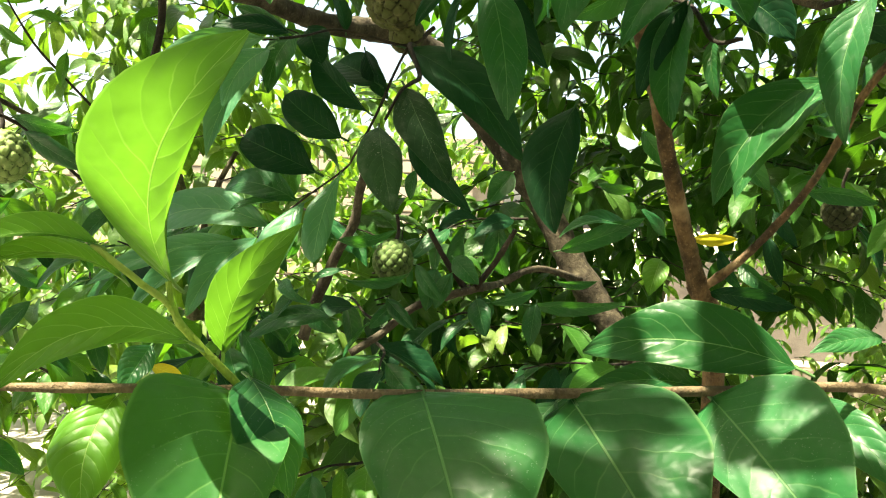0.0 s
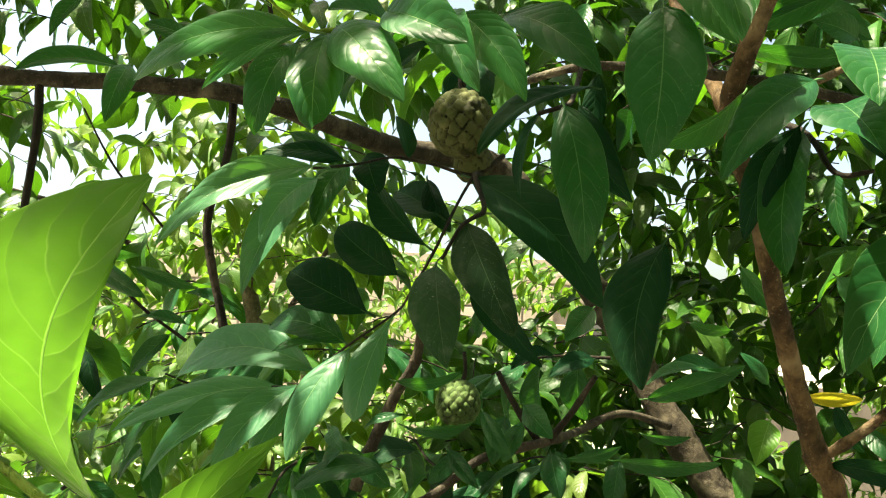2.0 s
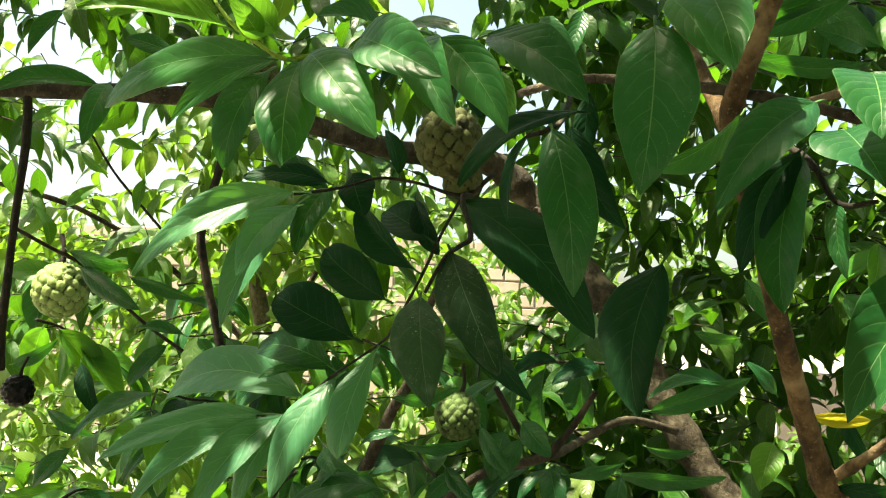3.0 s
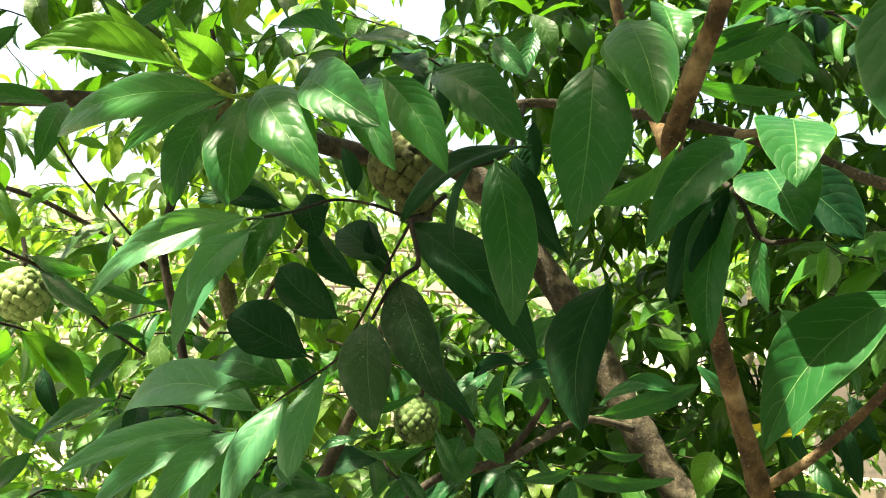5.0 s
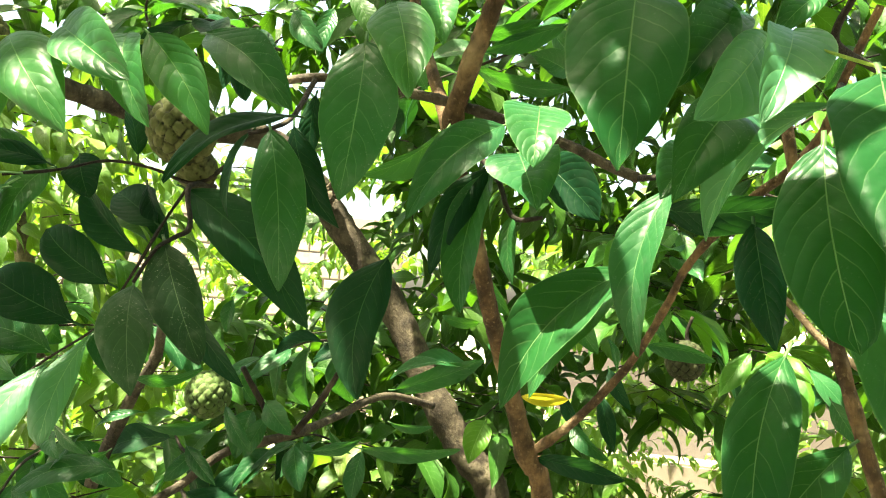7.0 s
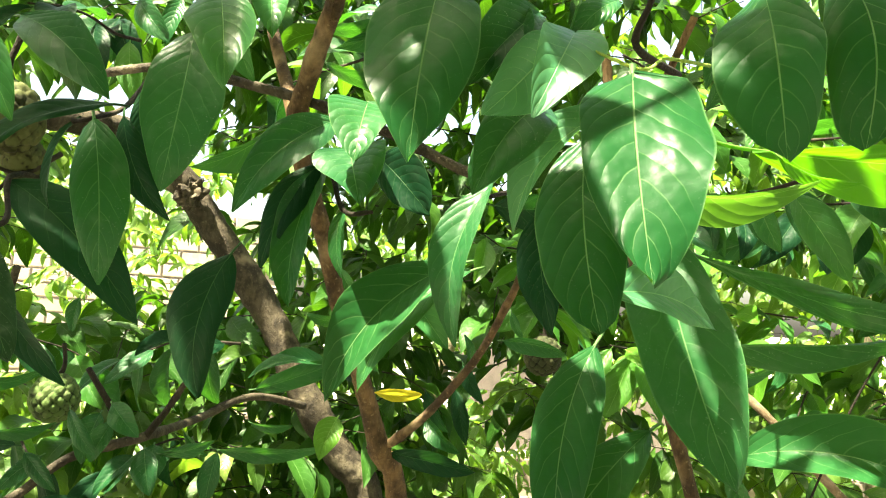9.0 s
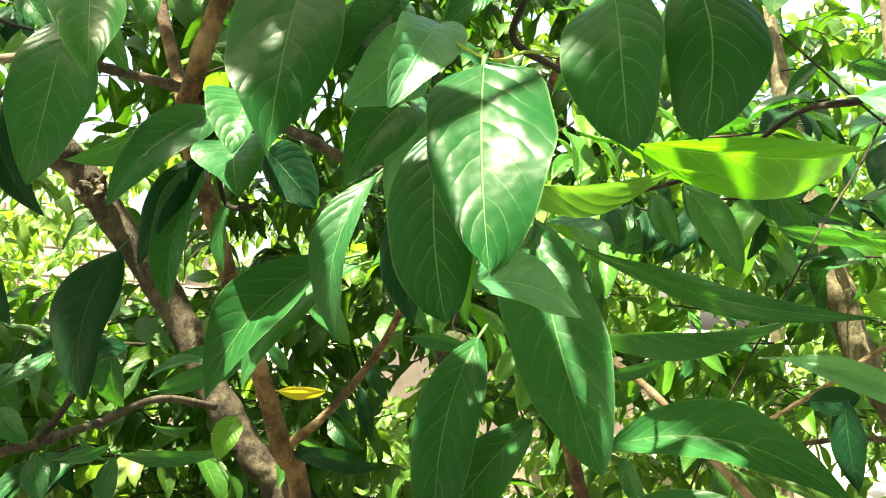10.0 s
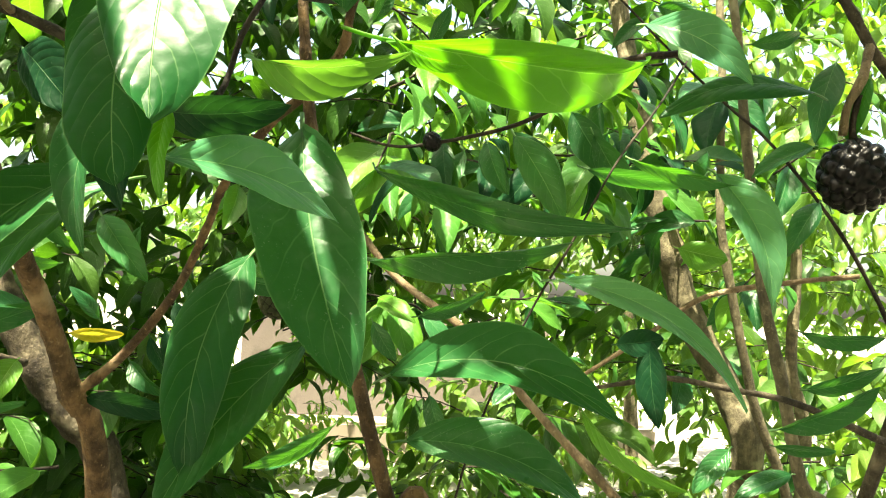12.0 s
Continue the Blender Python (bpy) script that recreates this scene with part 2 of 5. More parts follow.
def smooth_line(points, per=6):
    """Catmull-Rom through points (x, y, z, radius)."""
    p = [np.array(q, dtype=float) for q in points]
    p = [2 * p[0] - p[1], *p, 2 * p[-1] - p[-2]]
    out = []
    for i in range(1, len(p) - 2):
        a, b, c, d = p[i - 1 : i + 3]
        for k in range(per):
            t = k / per
            out.append(0.5 * (2 * b + (c - a) * t + (2 * a - 5 * b + 4 * c - d) * t**2 + (3 * b - a - 3 * c + d) * t**3))
    out.append(p[-2])
    return np.array(out)


def tube(line, sides=8, lump=0.06, seed=1):
    """Verts and faces of a round limb along rows of x, y, z, radius, closed at its ends."""
    rng = np.random.default_rng(seed)
    n = len(line)
    tang = np.gradient(line[:, :3], axis=0)
    tang /= np.linalg.norm(tang, axis=1)[:, None] + 1e-9
    ref = np.array((0.3, 0.9, 0.2)) if abs(tang[0] @ np.array((0.3, 0.9, 0.2))) < 0.85 else np.array((1.0, 0, 0))
    verts, faces = [], []
    for i in range(n):
        a = np.cross(tang[i], ref)
        a /= np.linalg.norm(a)
        b = np.cross(tang[i], a)
        for k in range(sides):
            w = 2 * math.pi * k / sides
            r = max(line[i, 3], 0.0004) * (1 + lump * rng.uniform(-1, 1))
            verts.append(line[i, :3] + r * (math.cos(w) * a + math.sin(w) * b))
    for i in range(n - 1):
        for k in range(sides):
            q, s = i * sides + k, i * sides + (k + 1) % sides
            faces.append((q, s, s + sides, q + sides))
    faces.append(tuple(range(sides))[::-1])
    faces.append(tuple(range((n - 1) * sides, n * sides)))
    return verts, faces


def leaf_shape(length, width, side=0.0, bend=0.0, fold=0.25, ripple=0.0, stalk=0.1, wide_at=0.46, rows=10, cols=6, seed=0, blunt=0.85, twist=0.0, hook=0.0, curl=0.0, tip=None, lop=0.0, wave=0.0):
    """A leaf blade in its own axes: y runs from base to tip, x across, z out of the upper face.
    side: bow within the blade; bend: bow out of it (both as parts of the length); fold: rise of the halves; stalk: length of the petiole;
    blunt and tip: fullness towards the base and the tip (small is full); lop: how far one half is wider than the other; wave: uneven outline."""
    rng = np.random.default_rng(seed)
    phase = rng.uniform(0, 6.28)
    verts, uvs, faces = [], [], []
    for i in range(rows + 1):
        t = i / rows
        s = t ** (math.log(0.5) / math.log(wide_at))
        full = blunt + ((blunt if tip is None else tip) - blunt) * t * t * (3 - 2 * t)
        half = max(0.5 * width * (max(math.sin(math.pi * s), 0.0) ** full) * (1 - 0.1 * t), 0.0006)
        bow = 4 * t * (1 - t)
        for k in range(cols + 1):
            c = 2 * k / cols - 1
            turn = twist * (t - 0.5)
            x = c * (1 + lop * c * abs(c)) * (1 + wave * math.sin(17.0 * t + 2.3 * phase + 2.0 * c)) * half * math.cos(turn) + side * length * bow
            z = bend * length * bow - hook * length * max(0.0, t - 0.55) ** 2 + c * half * math.sin(turn) + fold * half * abs(c) ** 1.12 - curl * half * c ** 4 + ripple * width * c * c * math.sin(9.0 * t + phase + 1.1 * c)
            verts.append((x, t * length, z))
            uvs.append((0.5 + 0.5 * c, t))
    w = cols + 1
    for i in range(rows):
        for k in range(cols):
            q = i * w + k
            faces.append((q, q + 1, q + 1 + w, q + w))
    n = len(verts)
    r = 0.011 * width + 0.0006
    if stalk > 0:
        # the petiole, with three sides
        slope, lean = 4 * bend, 4 * side
        line = [(-stalk, -0.4), (-stalk * 0.5, -0.12), (0.0, 0.0), (0.06, 0.0)]
        for j, (t, dip) in enumerate(line):
            bow = 4 * t * (1 - t) if t > 0 else 4 * t
            thick = r * (1.25 - 0.85 * max(t, 0))
            cx, cz = side * length * bow, bend * length * bow + dip * stalk * length * 0.5
            for ang in (0.5, 2.6, 4.7):
                verts.append((cx + thick * math.cos(ang), t * length, cz - thick * 0.5 + thick * math.sin(ang)))
                uvs.append((0.5, max(t, 0.02)))
        for j in range(len(line) - 1):
            for k in range(3):
                a, b = n + j * 3 + k, n + j * 3 + (k + 1) % 3
                faces.append((a, b, b + 3, a + 3))
    return verts, faces, uvs


# ---- the setting ----
def slab(name, x0, x1, y0, y1, z0, z1, mat, turn=0.0, bevel=0.02):
    bm = bmesh.new()
    bmesh.ops.create_cube(bm, size=1)
    bmesh.ops.scale(bm, vec=(x1 - x0, y1 - y0, z1 - z0), verts=bm.verts)
    bmesh.ops.bevel(bm, geom=bm.edges[:], offset=bevel, segments=2, affect="EDGES")
    me = bpy.data.meshes.new(name)
    bm.to_mesh(me)
    bm.free()
    me.materials.append(mat)
    ob = new(name, me)
    ob.matrix_world = pose((x0 + x1) / 2, (y0 + y1) / 2, (z0 + z1) / 2, 0, 0, turn)
    return ob


def ground():
    n = 60
    verts, faces = [], []
    for i in range(n + 1):
        for k in range(n + 1):
            x, y = ((2 * i / n - 1) ** 3) * 400, ((2 * k / n - 1) ** 3) * 400
            near = max(0.0, 1 - math.hypot(x, y) / 30)
            verts.append((x, y + 3, 0.03 * near * noise.noise((x * 0.8, y * 0.8, 0))))
    for i in range(n):
        for k in range(n):
            q = i * (n + 1) + k
            faces.append((q, q + n + 1, q + n + 2, q + 1))
    ob = new("ground", mesh_from("ground", verts, faces, [EARTH]))
    tagged(ob, "pale dusty bare ground in bright sun", "ground", kind="structure")


ground()
tagged(slab("wall_low", -1.6, 1.6, -0.12, 0.12, -0.2, 1.1, PLASTER), "low worn brownish plaster wall", "wall", kind="structure").matrix_world = pose(3.6, 7.6, 0.62, 0, 0, -14)
tagged(slab("kerb", -2.5, 2.5, -0.2, 0.2, -0.2, 0.34, CONCRETE), "pale concrete kerb edging the bare ground", "kerb", kind="structure").matrix_world = pose(3.4, 6.9, 0.08, 0, 0, -14)
def block_wall():
    """A far wall of pale blocks in courses, the joints set back."""
    core = slab("wall_far", -6, 6, -0.13, 0.13, -0.2, 2.6, CONCRETE)
    core.matrix_world = pose(-5.5, 9.5, 1.2, 0, 0, 8)
    tagged(core, "pale sunlit wall of coursed blocks", "wall", kind="structure")
    rng = random.Random(5)
    verts, faces = [], []
    for row in range(17):
        x = -6 + (0.2 if row % 2 else 0)
        while x < 5.6:
            z, lift = -1.38 + row * 0.165, rng.uniform(0.0, 0.012)
            n = len(verts)
            for dx, dz, dy in ((0, 0, 0), (0.385, 0, 0), (0.385, 0.15, 0), (0, 0.15, 0)):
                verts.append((x + dx, -0.131 + dy, z + dz))
            for dx, dz in ((0.012, 0.012), (0.373, 0.012), (0.373, 0.138), (0.012, 0.138)):
                verts.append((x + dx, -0.15 - lift, z + dz))
            faces += [(n + 4, n + 5, n + 6, n + 7), (n, n + 1, n + 5, n + 4), (n + 1, n + 2, n + 6, n + 5), (n + 2, n + 3, n + 7, n + 6), (n + 3, n, n + 4, n + 7)]
            x += 0.4
    ob = new("block_courses", mesh_from("block_courses", verts, faces, [BLOCK], False))
    ob.parent = core
    tagged(ob, "pale weathered blocks", kind="stuff")


block_wall()


# ---- trees ----
def tree(label):
    return tagged(new("custard_apple_tree"), label, "tree")


# trees added behind the camera, out of view, only to darken the scene
shade_trees = [tagged(new("shade_tree"), "unseen tree added behind the camera to cut light", "tree", "trees behind the path") for _ in range(2)]
main = tree("leafy custard apple tree with reddish brown leaning limbs")
right = tree("custard apple tree with slender upright brown stems")
left = tree("custard apple tree with thin hanging twigs and pale fruit")
back_trees = [tagged(tree("sunlit custard apple tree in the distance beyond the near ones"), group="trees in the distance") for _ in range(3)]
boughs = []
COUNT = [0]


def knobs(line, v, f, rng):
    """Adds small raised buds and scars, thick along the limb, to its verts and faces."""
    steps = np.linalg.norm(np.diff(line[:, :3], axis=0), axis=1)
    for i in range(len(steps)):
        way = (line[i + 1, :3] - line[i, :3]) / (steps[i] + 1e-9)
        for _ in range(int(steps[i] / (1.3 * line[i, 3]) + rng.uniform(0, 1))):
            out = np.cross(way, rng.normal(0, 1, 3))
            out /= np.linalg.norm(out)
            across = np.cross(out, way)
            r = line[i, 3]
            size = min(r * rng.uniform(0.1, 0.24), 0.004)
            mid = line[i, :3] + way * steps[i] * rng.uniform(0, 1) + out * r * 0.93
            n = len(v)
            for ring, (wide, rise) in enumerate(((1.0, 0.0), (0.6, 0.5))):
                for k in range(6):
                    a = k * math.pi / 3
                    v.append(mid + size * wide * (math.cos(a) * way * 0.75 + math.sin(a) * across) + out * size * rise)
            for k in range(6):
                f.append((n + k, n + (k + 1) % 6, n + 6 + (k + 1) % 6, n + 6 + k))
            f.append(tuple(range(n + 6, n + 12)))


def limb(owner, points, mat, name="branch", sides=10, label=""):
    """One limb of a tree; points are rows of x, y, z, radius."""
    COUNT[0] += 1
    line = smooth_line(points, 6 if name == "twig" else 12)
    rng = np.random.default_rng(COUNT[0])
    along = np.arange(len(line))
    for node in rng.uniform(0, len(line), len(line) // (9 if name == "twig" else 14)):
        line[:, 3] *= 1 + rng.uniform(0.06, 0.2) * np.exp(-(((along - node) / 1.3) ** 2))
    line[:, 3] *= {"branch": 0.7, "stem": 0.88}.get(name, 1.0)
    v, f = tube(line, sides, 0.07, COUNT[0])
    if mat in (BARK, BARK_RED, BARK_GREY):
        knobs(line, v, f, rng)
    ob = child(name, mesh_from(name, v, f, [mat]), owner, label)
    boughs.append((ob, line[:, :3]))
    return ob


def nearest_limb(p):
    p = np.array(p)
    return min(boughs, key=lambda q: ((q[1] - p) ** 2).sum(axis=1).min())[0]


def leaf(base, tip, width, face, kind="n", side=0.0, bend=None, fold=None, ripple=0.035, wide_at=0.46, blunt=0.82, holder=None, twist=None, hook=None, tip_full=None, lop=None, curl=None):
    """One leaf from its base to its tip; face: the way its upper side looks."""
    COUNT[0] += 1
    b, t, f = Vector(base), Vector(tip), Vector(face)
    y = (t - b)
    length = y.length
    chance = random.Random(COUNT[0])
    bend = chance.uniform(0.03, 0.12) if bend is None else bend
    fold = chance.uniform(0.22, 0.65) if fold is None else fold
    ripple = ripple * chance.uniform(0.6, 2.0)
    swing, droop = chance.uniform(-0.7, 0.7), chance.uniform(0.0, 0.5)
    twist, hook = swing if twist is None else twist, droop if hook is None else hook
    y.normalize()
    x = y.cross(f).normalized()
    z = x.cross(y)
    v, fa, uv = leaf_shape(length, width, side, bend, fold, ripple, 0.09, wide_at, 18, 8, COUNT[0], blunt, twist, hook, chance.uniform(-0.1, 0.4) if curl is None else curl,
                          chance.uniform(0.55, 0.88) if tip_full is None else tip_full, chance.uniform(-0.16, 0.16) if lop is None else lop, 0.022)
    ob = child("leaf", mesh_from("leaf", v, fa, [LEAF[kind]], True, uv), holder or nearest_limb(base), "yellowing leaf" if kind == "w" else "")
    ob.matrix_world = Matrix((x, y, z)).transposed().to_4x4()
    ob.matrix_world.translation = b
    return ob


def fruit(at, r, mat, label):
    """A knobbly fruit: many raised cells wound round it, and a stalk."""
    COUNT[0] += 1
    rng = np.random.default_rng(COUNT[0])
    bm = bmesh.new()
    bmesh.ops.create_icosphere(bm, subdivisions=5 if r > 0.02 else 4, radius=1)
    co = np.array([v.co[:] for v in bm.verts])
    n = 75 if mat is FRUIT_BLACK else 88
    k = np.arange(n) + 0.5
    h, w = 1 - 2 * k / n, k * 2.39996
    cells = np.stack((np.sqrt(1 - h * h) * np.cos(w), np.sqrt(1 - h * h) * np.sin(w), h), 1) + rng.normal(0, 0.025, (n, 3))
    d = np.sort(np.linalg.norm(co[:, None] - cells[None], axis=2), axis=1)
    deep = 0.2 if mat is FRUIT_BLACK else 0.14
    rise = np.clip((d[:, 1] - d[:, 0]) / (0.21 if mat is FRUIT_BLACK else 0.15), 0, 1) ** 0.5
    rad = r * (1.01 - deep + deep * rise) * (1 - 0.05 * (co[:, 2] < 0) * co[:, 2] ** 2)
    new_co = co * rad[:, None] * np.array((1, 1, 1.08)) + rng.normal(0, r * 0.004, co.shape)
    for v, c in zip(bm.verts, new_co):
        v.co = c
    for f in bm.faces:
        f.smooth = True
    me = bpy.data.meshes.new("custard_apple")
    bm.to_mesh(me)
    bm.free()
    me.attributes.new("relief", "FLOAT", "POINT").data.foreach_set("value", rise.astype(np.float32))
    me.materials.append(mat)
    ob = tagged(new("custard_apple", me), label, "fruit", "custard apples on the trees")
    ob.matrix_world = pose(*at, rng.uniform(-14, 14), rng.uniform(-14, 14), rng.uniform(0, 360))
    top = np.array((0, 0, r * 0.98))
    line = smooth_line([(*top, r * 0.12), (*(top + (0.1 * r, 0, 0.5 * r)), r * 0.09), (*(top + (0, 0.2 * r, 1.3 * r)), r * 0.09)], 4)
    v, f = tube(line, 8, 0.1, COUNT[0])
    st = new("stalk", mesh_from("stalk", v, f, [TWIG]))
    st.parent = ob
    return ob


def sprig(owner, start, way, length, count, size, kinds, rng):
    """A side twig with alternate hanging leaves, each its own."""
    way = Vector(way).normalized()
    p, d, pts = Vector(start), way.copy(), []
    for i in range(5):
        pts.append((*p, 0.0028 - 0.0004 * i))
        d = (d + Vector(rng.normal(0, 0.15, 3)) + Vector((0, 0, -0.1))).normalized()
        p = p + d * length / 4
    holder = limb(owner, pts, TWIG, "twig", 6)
    across = way.cross(Vector((0, 0, 1))).normalized()
    for i in range(count):
        s = (i + 0.7) / count * 3.99
        k = int(s)
        at = Vector(pts[k][:3]).lerp(Vector(pts[k + 1][:3]), s - k)
        axis = way * rng.uniform(0.3, 0.8) + across * (1 if i % 2 else -1) * rng.uniform(0.4, 0.9) + Vector((0, 0, -rng.uniform(0.2, 1.5)))
        axis = (axis + Vector(rng.normal(0, 0.15, 3))).normalized()
        face = Vector((0, -0.5, 0.8)) + Vector(rng.normal(0, 0.35, 3))
        long = size * rng.uniform(0.7, 1.15)
        leaf(at + axis * long * 0.08, at + axis * long * 1.08, long * rng.uniform(0.36, 0.48), face, kinds[int(rng.integers(len(kinds)))],
             side=rng.uniform(-0.06, 0.06), blunt=rng.uniform(0.7, 0.9), holder=holder)


# limbs
limb(main, [(0.560, 1.760, -0.060, 0.0750), (0.540, 1.740, 0.350, 0.0550), (0.480, 1.700, 0.850, 0.0450), (0.414, 1.707, 1.211, 0.0340), (0.348, 1.706, 1.307, 0.0325), (0.269, 1.712, 1.426, 0.0310), (0.183, 1.732, 1.583, 0.0300), (0.068, 1.749, 1.737, 0.0300), (-0.028, 1.741, 1.855, 0.0290), (-0.107, 1.682, 1.906, 0.0270), (-0.235, 1.521, 1.887, 0.0200), (-0.318, 1.366, 1.884, 0.0165), (-0.417, 1.207, 1.886, 0.0140), (-0.538, 1.138, 1.880, 0.0120), (-0.659, 1.079, 1.867, 0.0110), (-0.776, 1.010, 1.856, 0.0100)], BARK, "trunk", 12)
limb(main, [(0.520, 1.700, 0.120, 0.0350), (0.430, 1.300, 0.700, 0.0220), (0.363, 1.052, 1.332, 0.0150), (0.326, 1.007, 1.444, 0.0132), (0.298, 0.984, 1.521, 0.0118), (0.260, 0.921, 1.607, 0.0104), (0.235, 0.888, 1.678, 0.0098), (0.204, 0.855, 1.760, 0.0108), (0.210, 0.821, 1.811, 0.0102), (0.229, 0.784, 1.878, 0.0095), (0.248, 0.757, 1.963, 0.0090)], BARK_RED, "stem", 12)
limb(main, [(0.207, 0.865, 1.759, 0.0110), (0.188, 0.902, 1.826, 0.0095), (0.170, 0.939, 1.890, 0.0090), (0.155, 0.965, 1.962, 0.0085)], BARK_RED, "branch", 12)
limb(main, [(0.014, 0.927, 1.816, 0.0055), (0.028, 0.906, 1.814, 0.0060), (0.069, 0.882, 1.816, 0.0063), (0.120, 0.868, 1.811, 0.0065), (0.163, 0.855, 1.802, 0.0068), (0.201, 0.843, 1.793, 0.0068), (0.252, 0.820, 1.775, 0.0068), (0.300, 0.797, 1.754, 0.0067), (0.336, 0.775, 1.733, 0.0065), (0.358, 0.764, 1.723, 0.0060)], BARK, "branch", 12)
limb(main, [(0.328, 1.007, 1.441, 0.0075), (0.367, 0.971, 1.484, 0.0070), (0.407, 0.913, 1.554, 0.0062), (0.424, 0.857, 1.619, 0.0054), (0.430, 0.834, 1.652, 0.0050), (0.443, 0.811, 1.681, 0.0060), (0.459, 0.777, 1.711, 0.0062), (0.486, 0.753, 1.740, 0.0060), (0.501, 0.729, 1.771, 0.0058), (0.500, 0.707, 1.802, 0.0050), (0.514, 0.682, 1.859, 0.0045)], BARK_RED, "branch", 12)
limb(main, [(0.269, 1.638, 1.406, 0.0105), (0.194, 1.562, 1.429, 0.0095), (0.148, 1.485, 1.430, 0.0090), (0.100, 1.400, 1.413, 0.0085), (0.051, 1.172, 1.420, 0.0085), (-0.032, 1.161, 1.394, 0.0080), (-0.082, 1.147, 1.353, 0.0080), (-0.124, 1.133, 1.326, 0.0080)], BARK, "branch", 12)
limb(main, [(0.051, 1.172, 1.420, 0.0070), (0.079, 1.147, 1.461, 0.0060), (0.105, 1.121, 1.508, 0.0050)], TWIG, "branch", 12)
limb(main, [(0.040, 1.173, 1.416, 0.0070), (0.010, 1.153, 1.459, 0.0060), (-0.016, 1.131, 1.506, 0.0050)], TWIG, "branch", 12)
limb(main, [(-0.202, 1.178, 1.338, 0.0120), (-0.184, 1.173, 1.390, 0.0115), (-0.148, 1.145, 1.468, 0.0105), (-0.121, 1.120, 1.511, 0.0095), (-0.108, 1.095, 1.565, 0.0080), (-0.083, 1.049, 1.620, 0.0060)], BARK, "branch", 12)
limb(main, [(-0.658, 1.080, 1.863, 0.0058), (-0.652, 1.078, 1.793, 0.0055), (-0.656, 1.077, 1.697, 0.0050), (-0.662, 1.080, 1.562, 0.0055), (-0.664, 1.087, 1.492, 0.0050)], TWIG, "twig", 6)
limb(main, [(-0.436, 1.214, 1.886, 0.0065), (-0.434, 1.204, 1.794, 0.0060), (-0.454, 1.200, 1.701, 0.0065), (-0.447, 1.208, 1.637, 0.0060), (-0.432, 1.218, 1.573, 0.0065), (-0.418, 1.226, 1.509, 0.0070)], TWIG, "twig", 6)
limb(main, [(-0.022, 0.802, 1.690, 0.0016), (-0.035, 0.784, 1.656, 0.0014), (-0.048, 0.765, 1.616, 0.0013), (-0.067, 0.766, 1.579, 0.0012), (-0.082, 0.786, 1.564, 0.0011), (-0.128, 0.802, 1.532, 0.0011), (-0.172, 0.819, 1.497, 0.0010), (-0.200, 0.825, 1.493, 0.0008)], TWIG, "twig", 6)
limb(main, [(-0.002, 0.863, 1.721, 0.0027), (-0.027, 0.842, 1.697, 0.0020), (-0.069, 0.854, 1.709, 0.0015), (-0.101, 0.829, 1.709, 0.0014), (-0.124, 0.786, 1.692, 0.0012), (-0.152, 0.752, 1.680, 0.0010)], TWIG, "twig", 6)
limb(main, [(-0.026, 0.681, 1.774, 0.0018), (-0.063, 0.665, 1.768, 0.0018), (-0.109, 0.649, 1.758, 0.0018), (-0.122, 0.637, 1.752, 0.0017), (-0.134, 0.625, 1.757, 0.0016), (-0.148, 0.611, 1.766, 0.0014), (-0.160, 0.608, 1.781, 0.0012)], TWIG_GREEN, "twig", 6)
limb(main, [(0.069, 0.882, 1.815, 0.0027), (0.060, 0.806, 1.759, 0.0024), (0.050, 0.748, 1.734, 0.0020), (0.033, 0.750, 1.729, 0.0020)], TWIG, "twig", 6)
limb(main, [(-0.017, 0.877, 1.700, 0.0027), (-0.021, 0.797, 1.688, 0.0025), (-0.008, 0.759, 1.652, 0.0022), (-0.014, 0.740, 1.641, 0.0019), (-0.022, 0.721, 1.630, 0.0016), (-0.034, 0.714, 1.604, 0.0014)], TWIG, "twig", 6)
limb(main, [(0.204, 0.855, 1.760, 0.0034), (0.228, 0.735, 1.715, 0.0024), (0.240, 0.697, 1.674, 0.0020), (0.261, 0.685, 1.673, 0.0014)], TWIG, "twig", 6)
limb(main, [(0.252, 0.820, 1.775, 0.0040), (0.251, 0.730, 1.757, 0.0030), (0.255, 0.680, 1.752, 0.0025)], TWIG_PALE, "twig", 6)
limb(main, [(0.358, 0.764, 1.723, 0.0031), (0.360, 0.704, 1.717, 0.0020), (0.341, 0.605, 1.718, 0.0020), (0.333, 0.535, 1.728, 0.0018), (0.336, 0.483, 1.741, 0.0016)], TWIG, "twig", 6)
limb(main, [(0.500, 0.707, 1.802, 0.0027), (0.417, 0.577, 1.747, 0.0020), (0.352, 0.465, 1.700, 0.0019)], TWIG, "twig", 6)
limb(main, [(0.454, 0.554, 1.771, 0.0012), (0.381, 0.472, 1.740, 0.0009), (0.338, 0.412, 1.711, 0.0007), (0.330, 0.464, 1.738, 0.0006)], TWIG_GREEN, "twig", 6)
limb(main, [(0.460, 0.604, 1.780, 0.0027), (0.408, 0.565, 1.781, 0.0024), (0.406, 0.543, 1.802, 0.0020), (0.405, 0.531, 1.825, 0.0020)], TWIG, "twig", 6)
limb(main, [(-0.162, 0.347, 1.444, 0.0016), (-0.136, 0.358, 1.442, 0.0020), (-0.054, 0.381, 1.439, 0.0024), (0.020, 0.424, 1.430, 0.0028), (0.195, 0.529, 1.415, 0.0035), (0.296, 0.573, 1.412, 0.0038), (0.349, 0.595, 1.403, 0.0040), (0.390, 0.615, 1.375, 0.0042), (0.423, 0.645, 1.324, 0.0045), (0.450, 0.683, 1.246, 0.0050)], TWIG_PALE, "twig", 6)
